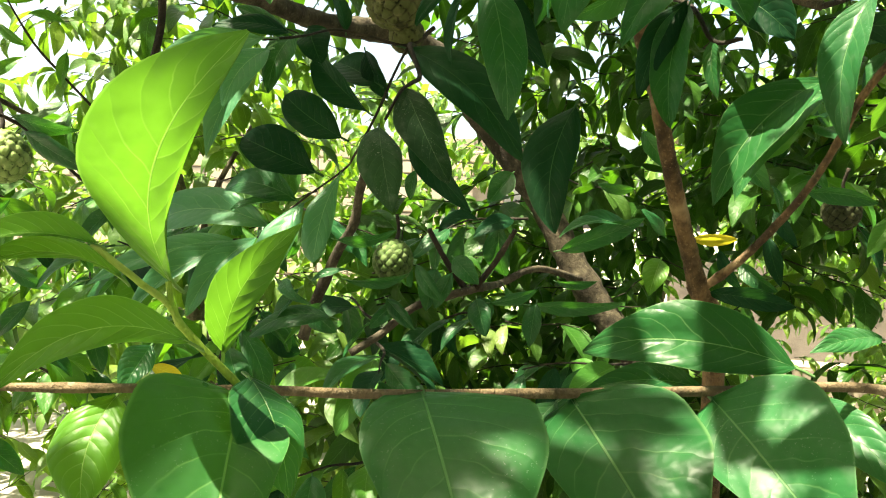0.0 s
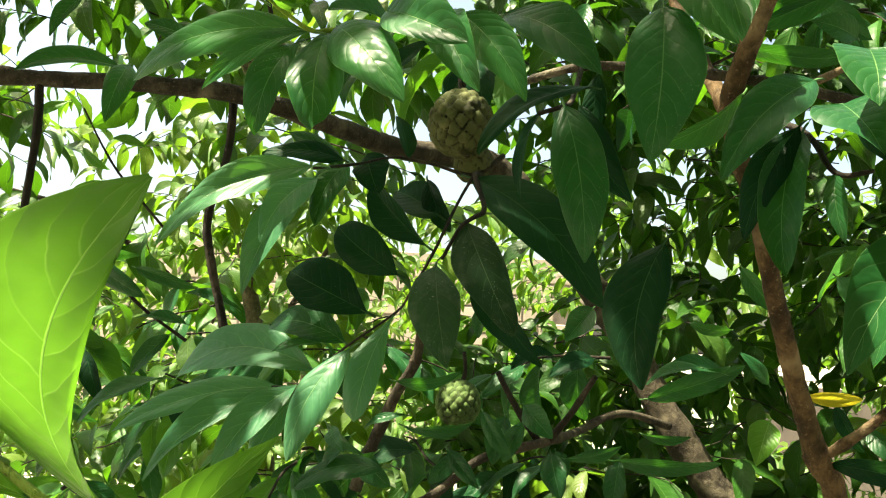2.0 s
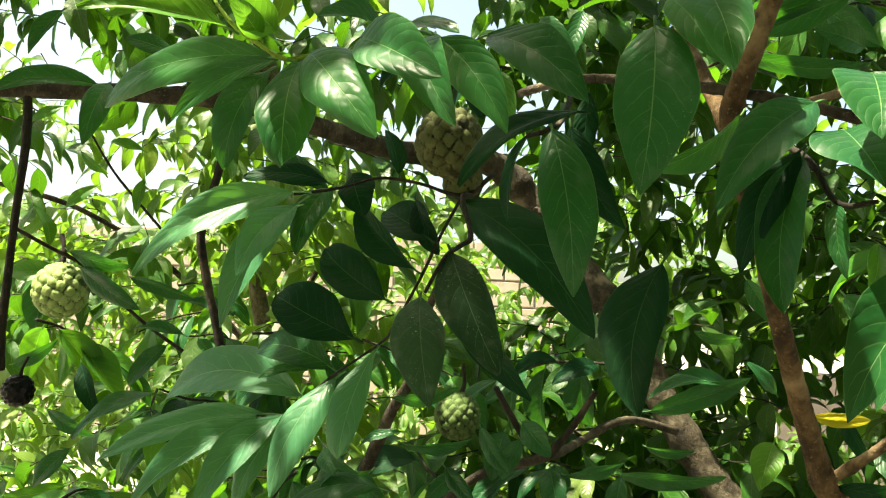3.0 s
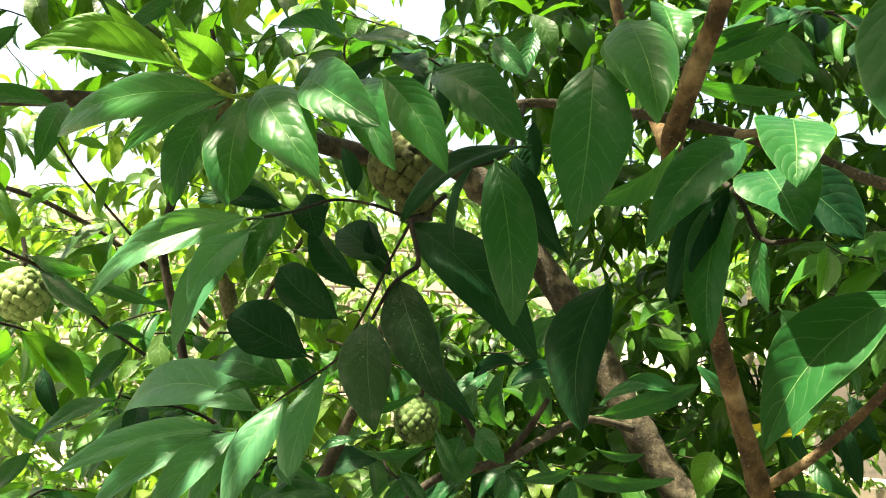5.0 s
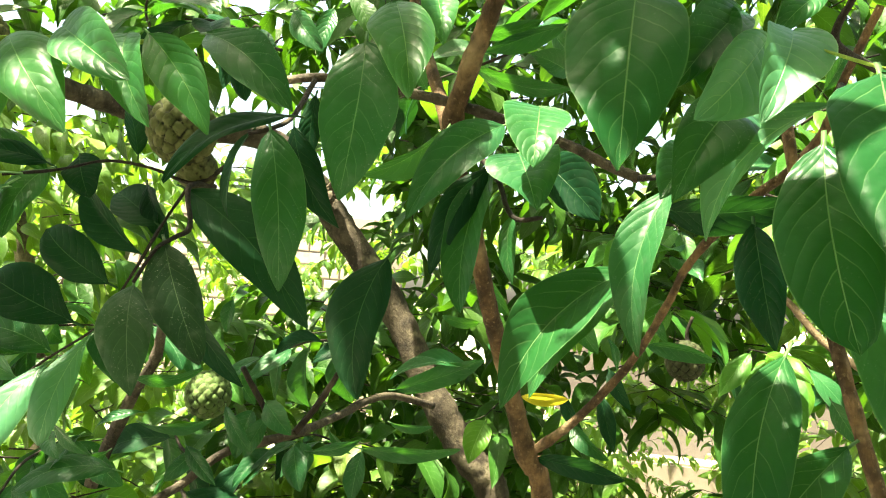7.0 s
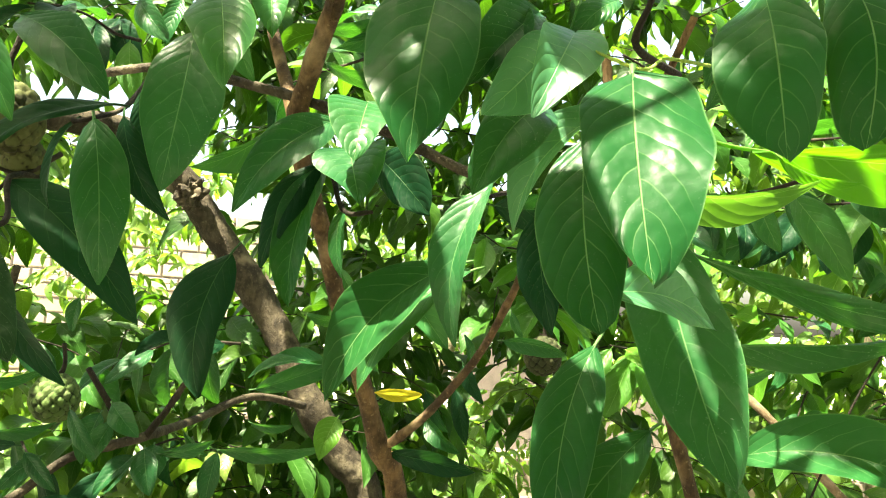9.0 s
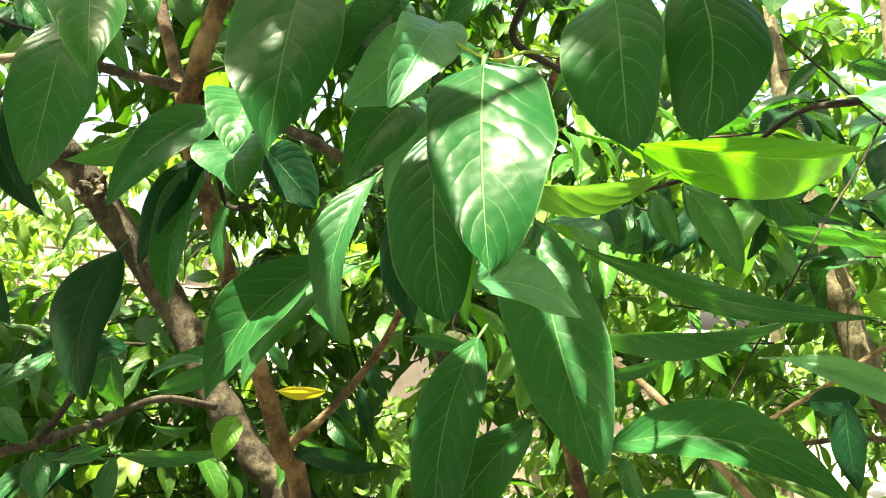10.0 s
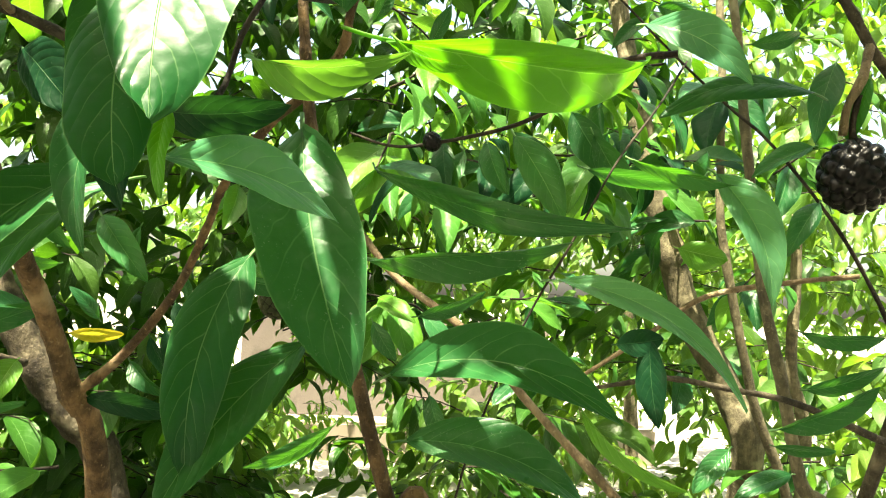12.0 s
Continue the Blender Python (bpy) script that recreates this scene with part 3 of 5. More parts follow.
limb(main, [(-0.057, 0.381, 1.439, 0.0019), (-0.064, 0.371, 1.451, 0.0019), (-0.079, 0.366, 1.468, 0.0018), (-0.085, 0.366, 1.478, 0.0017), (-0.095, 0.361, 1.487, 0.0016), (-0.112, 0.351, 1.504, 0.0014)], TWIG_GREEN, "twig", 6)
limb(main, [(-0.084, 0.366, 1.477, 0.0017), (-0.086, 0.367, 1.488, 0.0014)], TWIG_GREEN, "twig", 6)
limb(main, [(0.720, 0.850, 0.300, 0.0080), (0.580, 0.659, 1.317, 0.0075), (0.538, 0.653, 1.408, 0.0068), (0.507, 0.662, 1.507, 0.0062), (0.491, 0.686, 1.595, 0.0058), (0.474, 0.711, 1.694, 0.0055), (0.468, 0.731, 1.776, 0.0050), (0.467, 0.750, 1.840, 0.0050)], BARK_RED, "stem", 12)
limb(main, [(0.371, 0.761, 1.705, 0.0027), (0.415, 0.805, 1.730, 0.0037), (0.434, 0.814, 1.792, 0.0039), (0.454, 0.824, 1.836, 0.0041)], TWIG, "branch", 12)
limb(right, [(0.638, 1.112, 1.668, 0.0055), (0.650, 1.052, 1.640, 0.0060), (0.685, 1.015, 1.588, 0.0065), (0.759, 0.949, 1.523, 0.0068), (0.824, 0.889, 1.437, 0.0072), (0.906, 0.832, 1.342, 0.0080), (0.974, 0.803, 1.255, 0.0090)], TWIG_PALE, "branch", 12)
limb(right, [(0.828, 0.672, 1.808, 0.0012), (0.773, 0.647, 1.750, 0.0011), (0.712, 0.626, 1.688, 0.0010), (0.678, 0.636, 1.618, 0.0010), (0.644, 0.646, 1.552, 0.0010), (0.610, 0.658, 1.459, 0.0010), (0.599, 0.668, 1.400, 0.0010)], TWIG, "twig", 6)
limb(right, [(0.882, 0.892, 1.462, 0.0030), (0.917, 0.851, 1.476, 0.0040), (0.958, 0.819, 1.487, 0.0047), (1.038, 0.790, 1.477, 0.0050), (1.123, 0.771, 1.463, 0.0060), (1.252, 0.732, 1.416, 0.0075)], BARK, "branch", 12)
limb(right, [(0.642, 1.103, 1.779, 0.0018), (0.691, 1.079, 1.765, 0.0020), (0.726, 1.028, 1.765, 0.0024), (0.807, 0.964, 1.789, 0.0027), (0.852, 0.906, 1.819, 0.0030), (0.898, 0.857, 1.866, 0.0032), (0.945, 0.811, 1.874, 0.0045)], TWIG, "twig", 6)
limb(right, [(1.064, 1.137, 1.446, 0.0045), (1.143, 1.059, 1.529, 0.0055), (1.202, 1.003, 1.591, 0.0060), (1.317, 0.944, 1.621, 0.0060), (1.410, 0.897, 1.637, 0.0060)], TWIG_PALE, "branch", 12)
limb(right, [(0.872, 0.865, 1.961, 0.0018), (0.892, 0.856, 1.942, 0.0020), (0.953, 0.819, 1.871, 0.0022), (1.005, 0.785, 1.814, 0.0024), (1.042, 0.758, 1.774, 0.0027), (1.102, 0.733, 1.705, 0.0029), (1.150, 0.713, 1.634, 0.0033), (1.209, 0.701, 1.537, 0.0046), (1.332, 0.709, 1.340, 0.0055), (1.450, 1.050, 0.300, 0.0073), (1.500, 1.100, -0.050, 0.0095)], TWIG, "branch", 12)
limb(right, [(1.020, 0.679, 1.953, 0.0075), (1.042, 0.660, 1.908, 0.0079), (1.070, 0.649, 1.861, 0.0083), (1.124, 0.648, 1.814, 0.0090), (1.222, 0.653, 1.672, 0.0105), (1.400, 1.000, 0.900, 0.0135)], BARK, "branch", 12)
limb(right, [(1.058, 0.644, 1.861, 0.0055), (1.026, 0.629, 1.818, 0.0050), (1.006, 0.630, 1.785, 0.0045), (1.004, 0.633, 1.756, 0.0050)], TWIG_PALE, "twig", 6)
limb(right, [(1.554, 1.725, 2.431, 0.0239), (1.591, 1.670, 2.138, 0.0267), (1.628, 1.632, 1.918, 0.0304), (1.666, 1.602, 1.747, 0.0331), (1.733, 1.581, 1.553, 0.0350), (1.838, 1.541, 1.361, 0.0368), (1.893, 1.527, 1.152, 0.0396), (2.100, 1.900, 0.400, 0.0460), (2.150, 1.950, -0.060, 0.0552)], BARK_GREY, "trunk", 12)
limb(right, [(1.542, 1.347, 2.323, 0.0091), (1.554, 1.333, 2.095, 0.0095), (1.553, 1.325, 1.872, 0.0098), (1.564, 1.319, 1.715, 0.0101), (1.685, 1.335, 1.391, 0.0119), (1.880, 1.375, 0.995, 0.0140), (2.050, 1.700, 0.200, 0.0182), (2.100, 1.800, -0.060, 0.0210)], BARK_GREY, "stem", 12)
limb(right, [(1.098, 0.891, 2.065, 0.0064), (1.105, 0.872, 1.949, 0.0067), (1.109, 0.856, 1.822, 0.0073), (1.130, 0.837, 1.611, 0.0079), (1.144, 0.815, 1.496, 0.0086), (1.178, 0.806, 1.360, 0.0094), (1.238, 0.809, 1.210, 0.0105), (1.350, 1.100, 0.300, 0.0135), (1.400, 1.150, -0.060, 0.0165)], BARK_GREY, "stem", 12)
limb(right, [(1.910, 1.419, 1.818, 0.0140), (1.923, 1.425, 1.625, 0.0147), (1.928, 1.434, 1.445, 0.0154), (2.020, 1.463, 1.161, 0.0168), (2.200, 1.750, 0.300, 0.0210), (2.300, 1.800, -0.060, 0.0245)], BARK_GREY, "stem", 12)
limb(left, [(-1.114, 2.891, 1.855, 0.0200), (-1.076, 2.917, 1.669, 0.0300), (-1.054, 2.998, 1.416, 0.0340), (-1.039, 3.088, 1.068, 0.0400), (-0.950, 3.050, 0.400, 0.0500), (-0.950, 3.100, -0.060, 0.0600)], BARK_GREY, "trunk", 12)
limb(left, [(-1.010, 2.967, 1.294, 0.0200), (-0.903, 2.851, 1.591, 0.0150), (-0.751, 2.846, 1.863, 0.0120)], BARK, "branch", 12)
limb(left, [(-1.056, 2.946, 1.418, 0.0200), (-1.351, 2.765, 1.730, 0.0150), (-1.537, 2.514, 1.891, 0.0120), (-1.748, 2.372, 1.955, 0.0100)], BARK, "branch", 12)
limb(back_trees[0], [(-1.600, 5.000, -0.060, 0.0700), (-1.550, 5.000, 0.800, 0.0500), (-1.400, 4.900, 1.600, 0.0350), (-1.300, 5.000, 2.200, 0.0200)], BARK_GREY, "trunk", 12)
limb(back_trees[1], [(1.200, 5.400, -0.060, 0.0700), (1.250, 5.300, 0.800, 0.0500), (1.400, 5.200, 1.600, 0.0350), (1.300, 5.200, 2.600, 0.0200)], BARK_GREY, "trunk", 12)
limb(back_trees[2], [(4.200, 4.600, -0.060, 0.0700), (4.150, 4.600, 0.800, 0.0500), (4.000, 4.500, 1.800, 0.0350), (4.100, 4.400, 2.600, 0.0200)], BARK_GREY, "trunk", 12)
limb(shade_trees[0], [(-1.600, -2.800, -0.060, 0.0900), (-1.550, -2.800, 0.800, 0.0700), (-1.400, -2.900, 1.800, 0.0500), (-1.300, -2.900, 3.200, 0.0300)], BARK_GREY, "trunk", 12)
limb(shade_trees[1], [(1.800, -3.000, -0.060, 0.0900), (1.750, -3.000, 0.800, 0.0700), (1.600, -2.900, 1.800, 0.0500), (1.700, -2.900, 3.200, 0.0300)], BARK_GREY, "trunk", 12)
limb(left, [(-0.749, 1.639, 1.731, 0.0030), (-0.809, 1.622, 1.797, 0.0028), (-0.857, 1.609, 1.852, 0.0025), (-0.864, 1.552, 1.898, 0.0020), (-0.869, 1.495, 1.950, 0.0016)], TWIG, "twig", 6)
limb(left, [(-0.515, 1.291, 1.518, 0.0030), (-0.586, 1.275, 1.567, 0.0028), (-0.642, 1.218, 1.638, 0.0026), (-0.675, 1.169, 1.665, 0.0030), (-0.676, 1.096, 1.684, 0.0030)], TWIG, "twig", 6)

# leaves near the walker
leaf((-0.130, 0.636, 1.753), (-0.284, 0.680, 1.734), 0.037, (-0.29, -0.94, 0.17), "m", side=.05)
leaf((-0.126, 0.637, 1.752), (-0.202, 0.639, 1.711), 0.021, (-0.11, -0.98, 0.15), "m", side=.06)
leaf((-0.135, 0.646, 1.748), (-0.153, 0.620, 1.677), 0.028, (0.23, -0.93, 0.28), "n", side=.04, wide_at=0.55, tip_full=0.6)
leaf((-0.117, 0.658, 1.760), (-0.106, 0.602, 1.678), 0.040, (0.22, -0.79, 0.57), "m", side=.03, wide_at=0.6, tip_full=0.55, fold=0.2)
leaf((-0.109, 0.649, 1.760), (-0.047, 0.590, 1.692), 0.045, (-0.25, -0.83, 0.50), "m", wide_at=0.45, tip_full=0.75, fold=0.15)
leaf((-0.382, 0.826, 1.793), (-0.465, 0.783, 1.780), 0.031, (0.31, -0.78, 0.55), "n", side=.08)
leaf((-0.373, 0.827, 1.796), (-0.366, 0.784, 1.730), 0.028, (0.44, -0.73, 0.52), "n")
leaf((-0.451, 0.856, 1.882), (-0.473, 0.837, 1.833), 0.021, (0.18, -0.94, 0.28), "n")
leaf((-0.335, 0.879, 1.842), (-0.387, 0.869, 1.857), 0.023, (0.25, -0.93, 0.27), "n")
leaf((-0.152, 0.752, 1.682), (-0.267, 0.710, 1.613), 0.035, (0.11, -0.92, 0.37), "c", side=.08)
leaf((-0.148, 0.753, 1.673), (-0.197, 0.726, 1.572), 0.031, (0.05, -0.97, 0.24), "c", side=.05)
leaf((-0.143, 0.735, 1.668), (-0.171, 0.695, 1.611), 0.029, (0.27, -0.85, 0.45), "c", side=.08)
leaf((-0.132, 0.785, 1.692), (-0.147, 0.748, 1.633), 0.028, (0.18, -0.85, 0.49), "n", side=.05)
leaf((-0.140, 0.803, 1.699), (-0.214, 0.791, 1.701), 0.025, (0.15, -0.86, 0.49), "d", side=.05)
leaf((-0.140, 0.804, 1.690), (-0.197, 0.811, 1.726), 0.023, (0.19, -0.86, 0.48), "n")
leaf((-0.179, 0.878, 1.508), (-0.369, 0.952, 1.483), 0.057, (-0.37, -0.78, 0.50), "c", side=.12)
leaf((-0.206, 0.855, 1.491), (-0.360, 0.836, 1.442), 0.034, (-0.08, -0.81, 0.58), "c", side=.05)
leaf((-0.199, 0.826, 1.491), (-0.297, 0.777, 1.415), 0.030, (-0.04, -0.82, 0.57), "c", side=.05)
leaf((-0.174, 0.819, 1.496), (-0.230, 0.777, 1.420), 0.034, (0.05, -0.89, 0.45), "c", side=.05)
leaf((-0.171, 0.820, 1.488), (-0.207, 0.802, 1.415), 0.028, (-0.15, -0.94, 0.32), "c", side=.05)
leaf((-0.123, 0.803, 1.532), (-0.162, 0.766, 1.438), 0.036, (-0.06, -0.92, 0.39), "c", side=.05, wide_at=0.5, tip_full=0.7, fold=0.2)
leaf((-0.083, 0.786, 1.562), (-0.099, 0.736, 1.481), 0.030, (0.17, -0.85, 0.50), "c", side=.04, wide_at=0.66, blunt=0.75, tip_full=0.42, fold=0.15)
leaf((-0.166, 0.857, 1.535), (-0.212, 0.850, 1.525), 0.016, (-0.08, -0.65, 0.75), "n")
leaf((-0.191, 0.995, 1.437), (-0.164, 0.950, 1.422), 0.020, (-0.58, -0.55, 0.60), "n")
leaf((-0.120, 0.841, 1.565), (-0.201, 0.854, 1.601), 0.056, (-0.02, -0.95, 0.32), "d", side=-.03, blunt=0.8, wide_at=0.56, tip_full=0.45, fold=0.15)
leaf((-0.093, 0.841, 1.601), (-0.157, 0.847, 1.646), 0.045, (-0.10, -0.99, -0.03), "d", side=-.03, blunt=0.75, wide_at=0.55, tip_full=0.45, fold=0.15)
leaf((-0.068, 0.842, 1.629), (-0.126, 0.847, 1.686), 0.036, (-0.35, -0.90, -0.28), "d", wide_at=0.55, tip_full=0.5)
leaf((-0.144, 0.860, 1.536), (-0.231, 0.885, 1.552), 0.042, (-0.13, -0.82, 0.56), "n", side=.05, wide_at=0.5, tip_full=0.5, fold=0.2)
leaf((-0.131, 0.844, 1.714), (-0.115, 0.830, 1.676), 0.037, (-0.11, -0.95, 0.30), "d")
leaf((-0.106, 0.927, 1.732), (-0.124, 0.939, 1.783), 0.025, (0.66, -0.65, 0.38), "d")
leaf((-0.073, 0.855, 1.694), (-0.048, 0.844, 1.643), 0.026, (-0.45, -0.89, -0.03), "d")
leaf((0.141, 0.712, 1.832), (0.164, 0.662, 1.758), 0.036, (-0.54, -0.77, 0.35), "m")
leaf((0.319, 0.975, 1.920), (0.352, 0.935, 1.865), 0.035, (-0.85, -0.50, -0.15), "n")
leaf((-0.070, 0.635, 1.765), (-0.005, 0.573, 1.719), 0.039, (-0.52, -0.78, 0.34), "m")
leaf((-0.031, 0.642, 1.767), (-0.002, 0.594, 1.702), 0.033, (-0.27, -0.82, 0.50), "m", side=.04)
leaf((-0.021, 0.651, 1.771), (0.028, 0.632, 1.703), 0.035, (0.05, -0.95, 0.31), "m", side=-.04)
leaf((0.005, 0.698, 1.790), (0.077, 0.656, 1.728), 0.040, (-0.21, -0.90, 0.37), "n", side=-.05)
leaf((0.122, 0.698, 1.796), (0.112, 0.667, 1.674), 0.058, (-0.01, -0.97, 0.25), "n", side=-.02, blunt=0.6, tip_full=0.8, fold=0.15)
leaf((0.142, 0.655, 1.811), (0.155, 0.589, 1.733), 0.047, (-0.00, -0.76, 0.65), "m")
leaf((0.171, 0.711, 1.847), (0.178, 0.673, 1.795), 0.030, (0.10, -0.80, 0.59), "m")
leaf((0.053, 0.728, 1.729), (0.072, 0.700, 1.607), 0.043, (0.00, -0.97, 0.23), "n", side=-.03, blunt=0.65, tip_full=0.75, fold=0.15)
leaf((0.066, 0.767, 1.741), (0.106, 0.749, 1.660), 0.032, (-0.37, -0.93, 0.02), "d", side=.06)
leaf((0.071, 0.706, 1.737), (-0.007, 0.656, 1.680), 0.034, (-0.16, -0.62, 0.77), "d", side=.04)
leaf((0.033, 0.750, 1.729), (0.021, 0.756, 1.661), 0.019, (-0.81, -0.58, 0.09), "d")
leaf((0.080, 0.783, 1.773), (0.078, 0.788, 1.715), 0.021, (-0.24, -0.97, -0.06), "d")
leaf((0.190, 0.746, 1.745), (0.126, 0.735, 1.697), 0.028, (0.54, -0.59, -0.59), "m", side=.04)
leaf((0.232, 0.713, 1.746), (0.160, 0.674, 1.668), 0.042, (-0.09, -0.85, 0.51), "n", side=.05)
leaf((0.152, 0.887, 1.646), (0.129, 0.868, 1.510), 0.064, (-0.40, -0.90, 0.19), "d", side=.08, tip_full=0.75, lop=0.2, fold=0.2)
leaf((0.268, 0.516, 1.780), (0.251, 0.475, 1.674), 0.064, (-0.32, -0.86, 0.39), "q", wide_at=.4, blunt=.72, twist=.1, tip_full=0.85, fold=0.15, hook=0.1)
leaf((0.249, 0.661, 1.749), (0.238, 0.615, 1.701), 0.049, (-0.09, -0.71, 0.70), "m", wide_at=.38)
leaf((0.240, 0.684, 1.719), (0.244, 0.626, 1.674), 0.055, (-0.27, -0.60, 0.75), "n", wide_at=.38)
leaf((0.267, 0.731, 1.724), (0.304, 0.691, 1.676), 0.042, (-0.68, -0.73, 0.08), "d", side=-.05)
leaf((0.317, 0.523, 1.774), (0.299, 0.488, 1.717), 0.032, (-0.58, -0.60, 0.54), "n")
leaf((0.331, 0.473, 1.747), (0.299, 0.434, 1.692), 0.034, (0.04, -0.83, 0.56), "c")
leaf((0.346, 0.553, 1.733), (0.296, 0.522, 1.669), 0.041, (-0.12, -0.85, 0.52), "n", side=.04)
leaf((0.336, 0.627, 1.695), (0.306, 0.607, 1.584), 0.035, (-0.67, -0.67, 0.31), "n", side=.04, fold=.6)
leaf((0.386, 0.530, 1.731), (0.328, 0.560, 1.655), 0.031, (-0.70, -0.66, 0.27), "c", side=.1)
leaf((0.341, 0.605, 1.717), (0.307, 0.570, 1.679), 0.028, (0.02, -0.75, 0.67), "n")
leaf((0.224, 0.716, 1.708), (0.204, 0.685, 1.600), 0.036, (-0.54, -0.77, 0.33), "n", side=.05)
leaf((0.222, 0.716, 1.712), (0.181, 0.705, 1.628), 0.031, (-0.37, -0.88, 0.29), "d", side=.04)
leaf((0.240, 0.697, 1.673), (0.240, 0.680, 1.623), 0.016, (-0.65, -0.72, 0.24), "m")
leaf((0.325, 0.672, 1.639), (0.232, 0.656, 1.539), 0.053, (-0.41, -0.76, 0.50), "q", side=.06, fold=.7)
leaf((0.340, 0.691, 1.636), (0.253, 0.679, 1.548), 0.041, (-0.56, -0.54, 0.63), "m", side=.04)
leaf((-0.019, 0.731, 1.636), (0.024, 0.693, 1.550), 0.042, (0.24, -0.84, 0.49), "g", side=.03, fold=0.2)
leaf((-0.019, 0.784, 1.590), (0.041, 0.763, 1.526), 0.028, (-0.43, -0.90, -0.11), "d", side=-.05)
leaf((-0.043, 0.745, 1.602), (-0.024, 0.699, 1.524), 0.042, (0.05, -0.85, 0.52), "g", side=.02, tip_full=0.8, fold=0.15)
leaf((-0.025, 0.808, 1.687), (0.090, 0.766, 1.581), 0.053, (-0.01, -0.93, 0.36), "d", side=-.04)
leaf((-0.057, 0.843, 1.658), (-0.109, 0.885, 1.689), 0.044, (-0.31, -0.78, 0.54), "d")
leaf((0.322, 0.880, 1.844), (0.277, 0.862, 1.855), 0.029, (0.33, -0.94, -0.12), "n")
leaf((0.229, 0.927, 1.855), (0.324, 0.881, 1.823), 0.030, (-0.44, -0.31, -0.84), "n", side=-.06)
leaf((0.225, 0.924, 1.891), (0.292, 0.898, 1.900), 0.024, (-0.06, -0.48, -0.87), "n")
leaf((0.316, 0.896, 1.899), (0.236, 0.945, 1.874), 0.030, (-0.01, -0.48, -0.87), "n", side=.06)
leaf((0.030, 0.969, 1.911), (0.067, 0.939, 1.861), 0.029, (-0.49, -0.86, 0.15), "n")
leaf((0.074, 0.955, 1.914), (0.063, 0.940, 1.858), 0.022, (-0.12, -0.95, 0.28), "n")
leaf((0.320, 1.024, 1.504), (0.372, 1.009, 1.505), 0.017, (-0.25, -0.94, -0.24), "w")
leaf((0.275, 0.989, 1.479), (0.256, 0.963, 1.438), 0.032, (-0.15, -0.80, 0.58), "y")
leaf((0.340, 1.007, 1.438), (0.427, 0.960, 1.426), 0.031, (-0.47, -0.80, -0.38), "d", side=-.08)
leaf((0.418, 1.035, 1.510), (0.432, 1.019, 1.447), 0.023, (-0.61, -0.79, 0.08), "d")
leaf((0.425, 1.033, 1.541), (0.448, 1.014, 1.497), 0.020, (-0.63, -0.78, 0.01), "d")
leaf((0.444, 1.062, 1.539), (0.433, 1.060, 1.577), 0.014, (0.40, -0.91, 0.08), "n")
leaf((0.020, 1.101, 1.469), (0.054, 1.080, 1.435), 0.031, (-0.26, -0.92, 0.30), "n")
leaf((0.054, 1.153, 1.408), (0.068, 1.125, 1.358), 0.035, (-0.24, -0.87, 0.42), "n")
leaf((0.073, 1.152, 1.402), (0.140, 1.114, 1.427), 0.022, (-0.21, -0.78, -0.59), "n")
leaf((0.141, 1.166, 1.403), (0.132, 1.151, 1.341), 0.030, (-0.25, -0.93, 0.26), "n")
leaf((-0.033, 1.136, 1.455), (0.004, 1.106, 1.407), 0.025, (-0.47, -0.86, 0.17), "n")
leaf((0.018, 1.133, 1.445), (-0.005, 1.128, 1.395), 0.025, (-0.08, -0.99, 0.13), "n")
leaf((-0.129, 1.116, 1.432), (-0.040, 1.108, 1.442), 0.025, (0.02, -0.69, -0.73), "n")
leaf((-0.072, 1.113, 1.408), (-0.030, 1.092, 1.368), 0.023, (-0.27, -0.94, 0.20), "n")
leaf((-0.185, 1.071, 1.422), (-0.227, 1.078, 1.367), 0.022, (-0.57, -0.76, 0.32), "n")
leaf((-0.219, 1.072, 1.436), (-0.169, 1.051, 1.402), 0.018, (-0.51, -0.84, -0.20), "n")
leaf((-0.143, 1.070, 1.386), (-0.249, 1.060, 1.357), 0.041, (-0.14, -0.67, 0.73), "n", side=.08)
leaf((-0.158, 1.090, 1.401), (-0.214, 1.077, 1.368), 0.024, (0.33, -0.93, -0.18), "n")
leaf((0.182, 1.238, 1.478), (0.303, 1.204, 1.529), 0.042, (0.02, -0.81, -0.58), "n", side=-.05)
leaf((0.238, 1.180, 1.526), (0.171, 1.167, 1.501), 0.023, (-0.21, -0.55, 0.81), "n")
leaf((0.275, 1.118, 1.650), (0.312, 1.099, 1.595), 0.025, (-0.53, -0.85, -0.06), "m")
leaf((0.333, 0.409, 1.708), (0.320, 0.357, 1.618), 0.053, (-0.30, -0.81, 0.51), "q", side=.02, bend=0.03, fold=0.12, wide_at=0.36, blunt=0.42, twist=0.1, lop=-0.15, tip_full=0.6, hook=0.1, curl=0.1)
leaf((0.320, 0.424, 1.682), (0.314, 0.386, 1.599), 0.039, (-0.53, -0.75, 0.38), "q", side=.03, wide_at=.5, blunt=.6, twist=.1, tip_full=0.5, fold=0.15, hook=0.1, lop=0.1)
leaf((0.317, 0.474, 1.653), (0.321, 0.457, 1.596), 0.023, (-0.55, -0.81, 0.20), "d")
# added sliver of leaf, standing in for the sunlit edge of its neighbour
leaf((0.333, 0.420, 1.634), (0.330, 0.411, 1.599), 0.011, (-0.71, -0.66, 0.23), "l")
leaf((0.330, 0.494, 1.750), (0.288, 0.467, 1.700), 0.039, (0.39, -0.91, 0.16), "c")
leaf((0.325, 0.514, 1.772), (0.284, 0.497, 1.722), 0.031, (-0.07, -0.93, 0.36), "n")
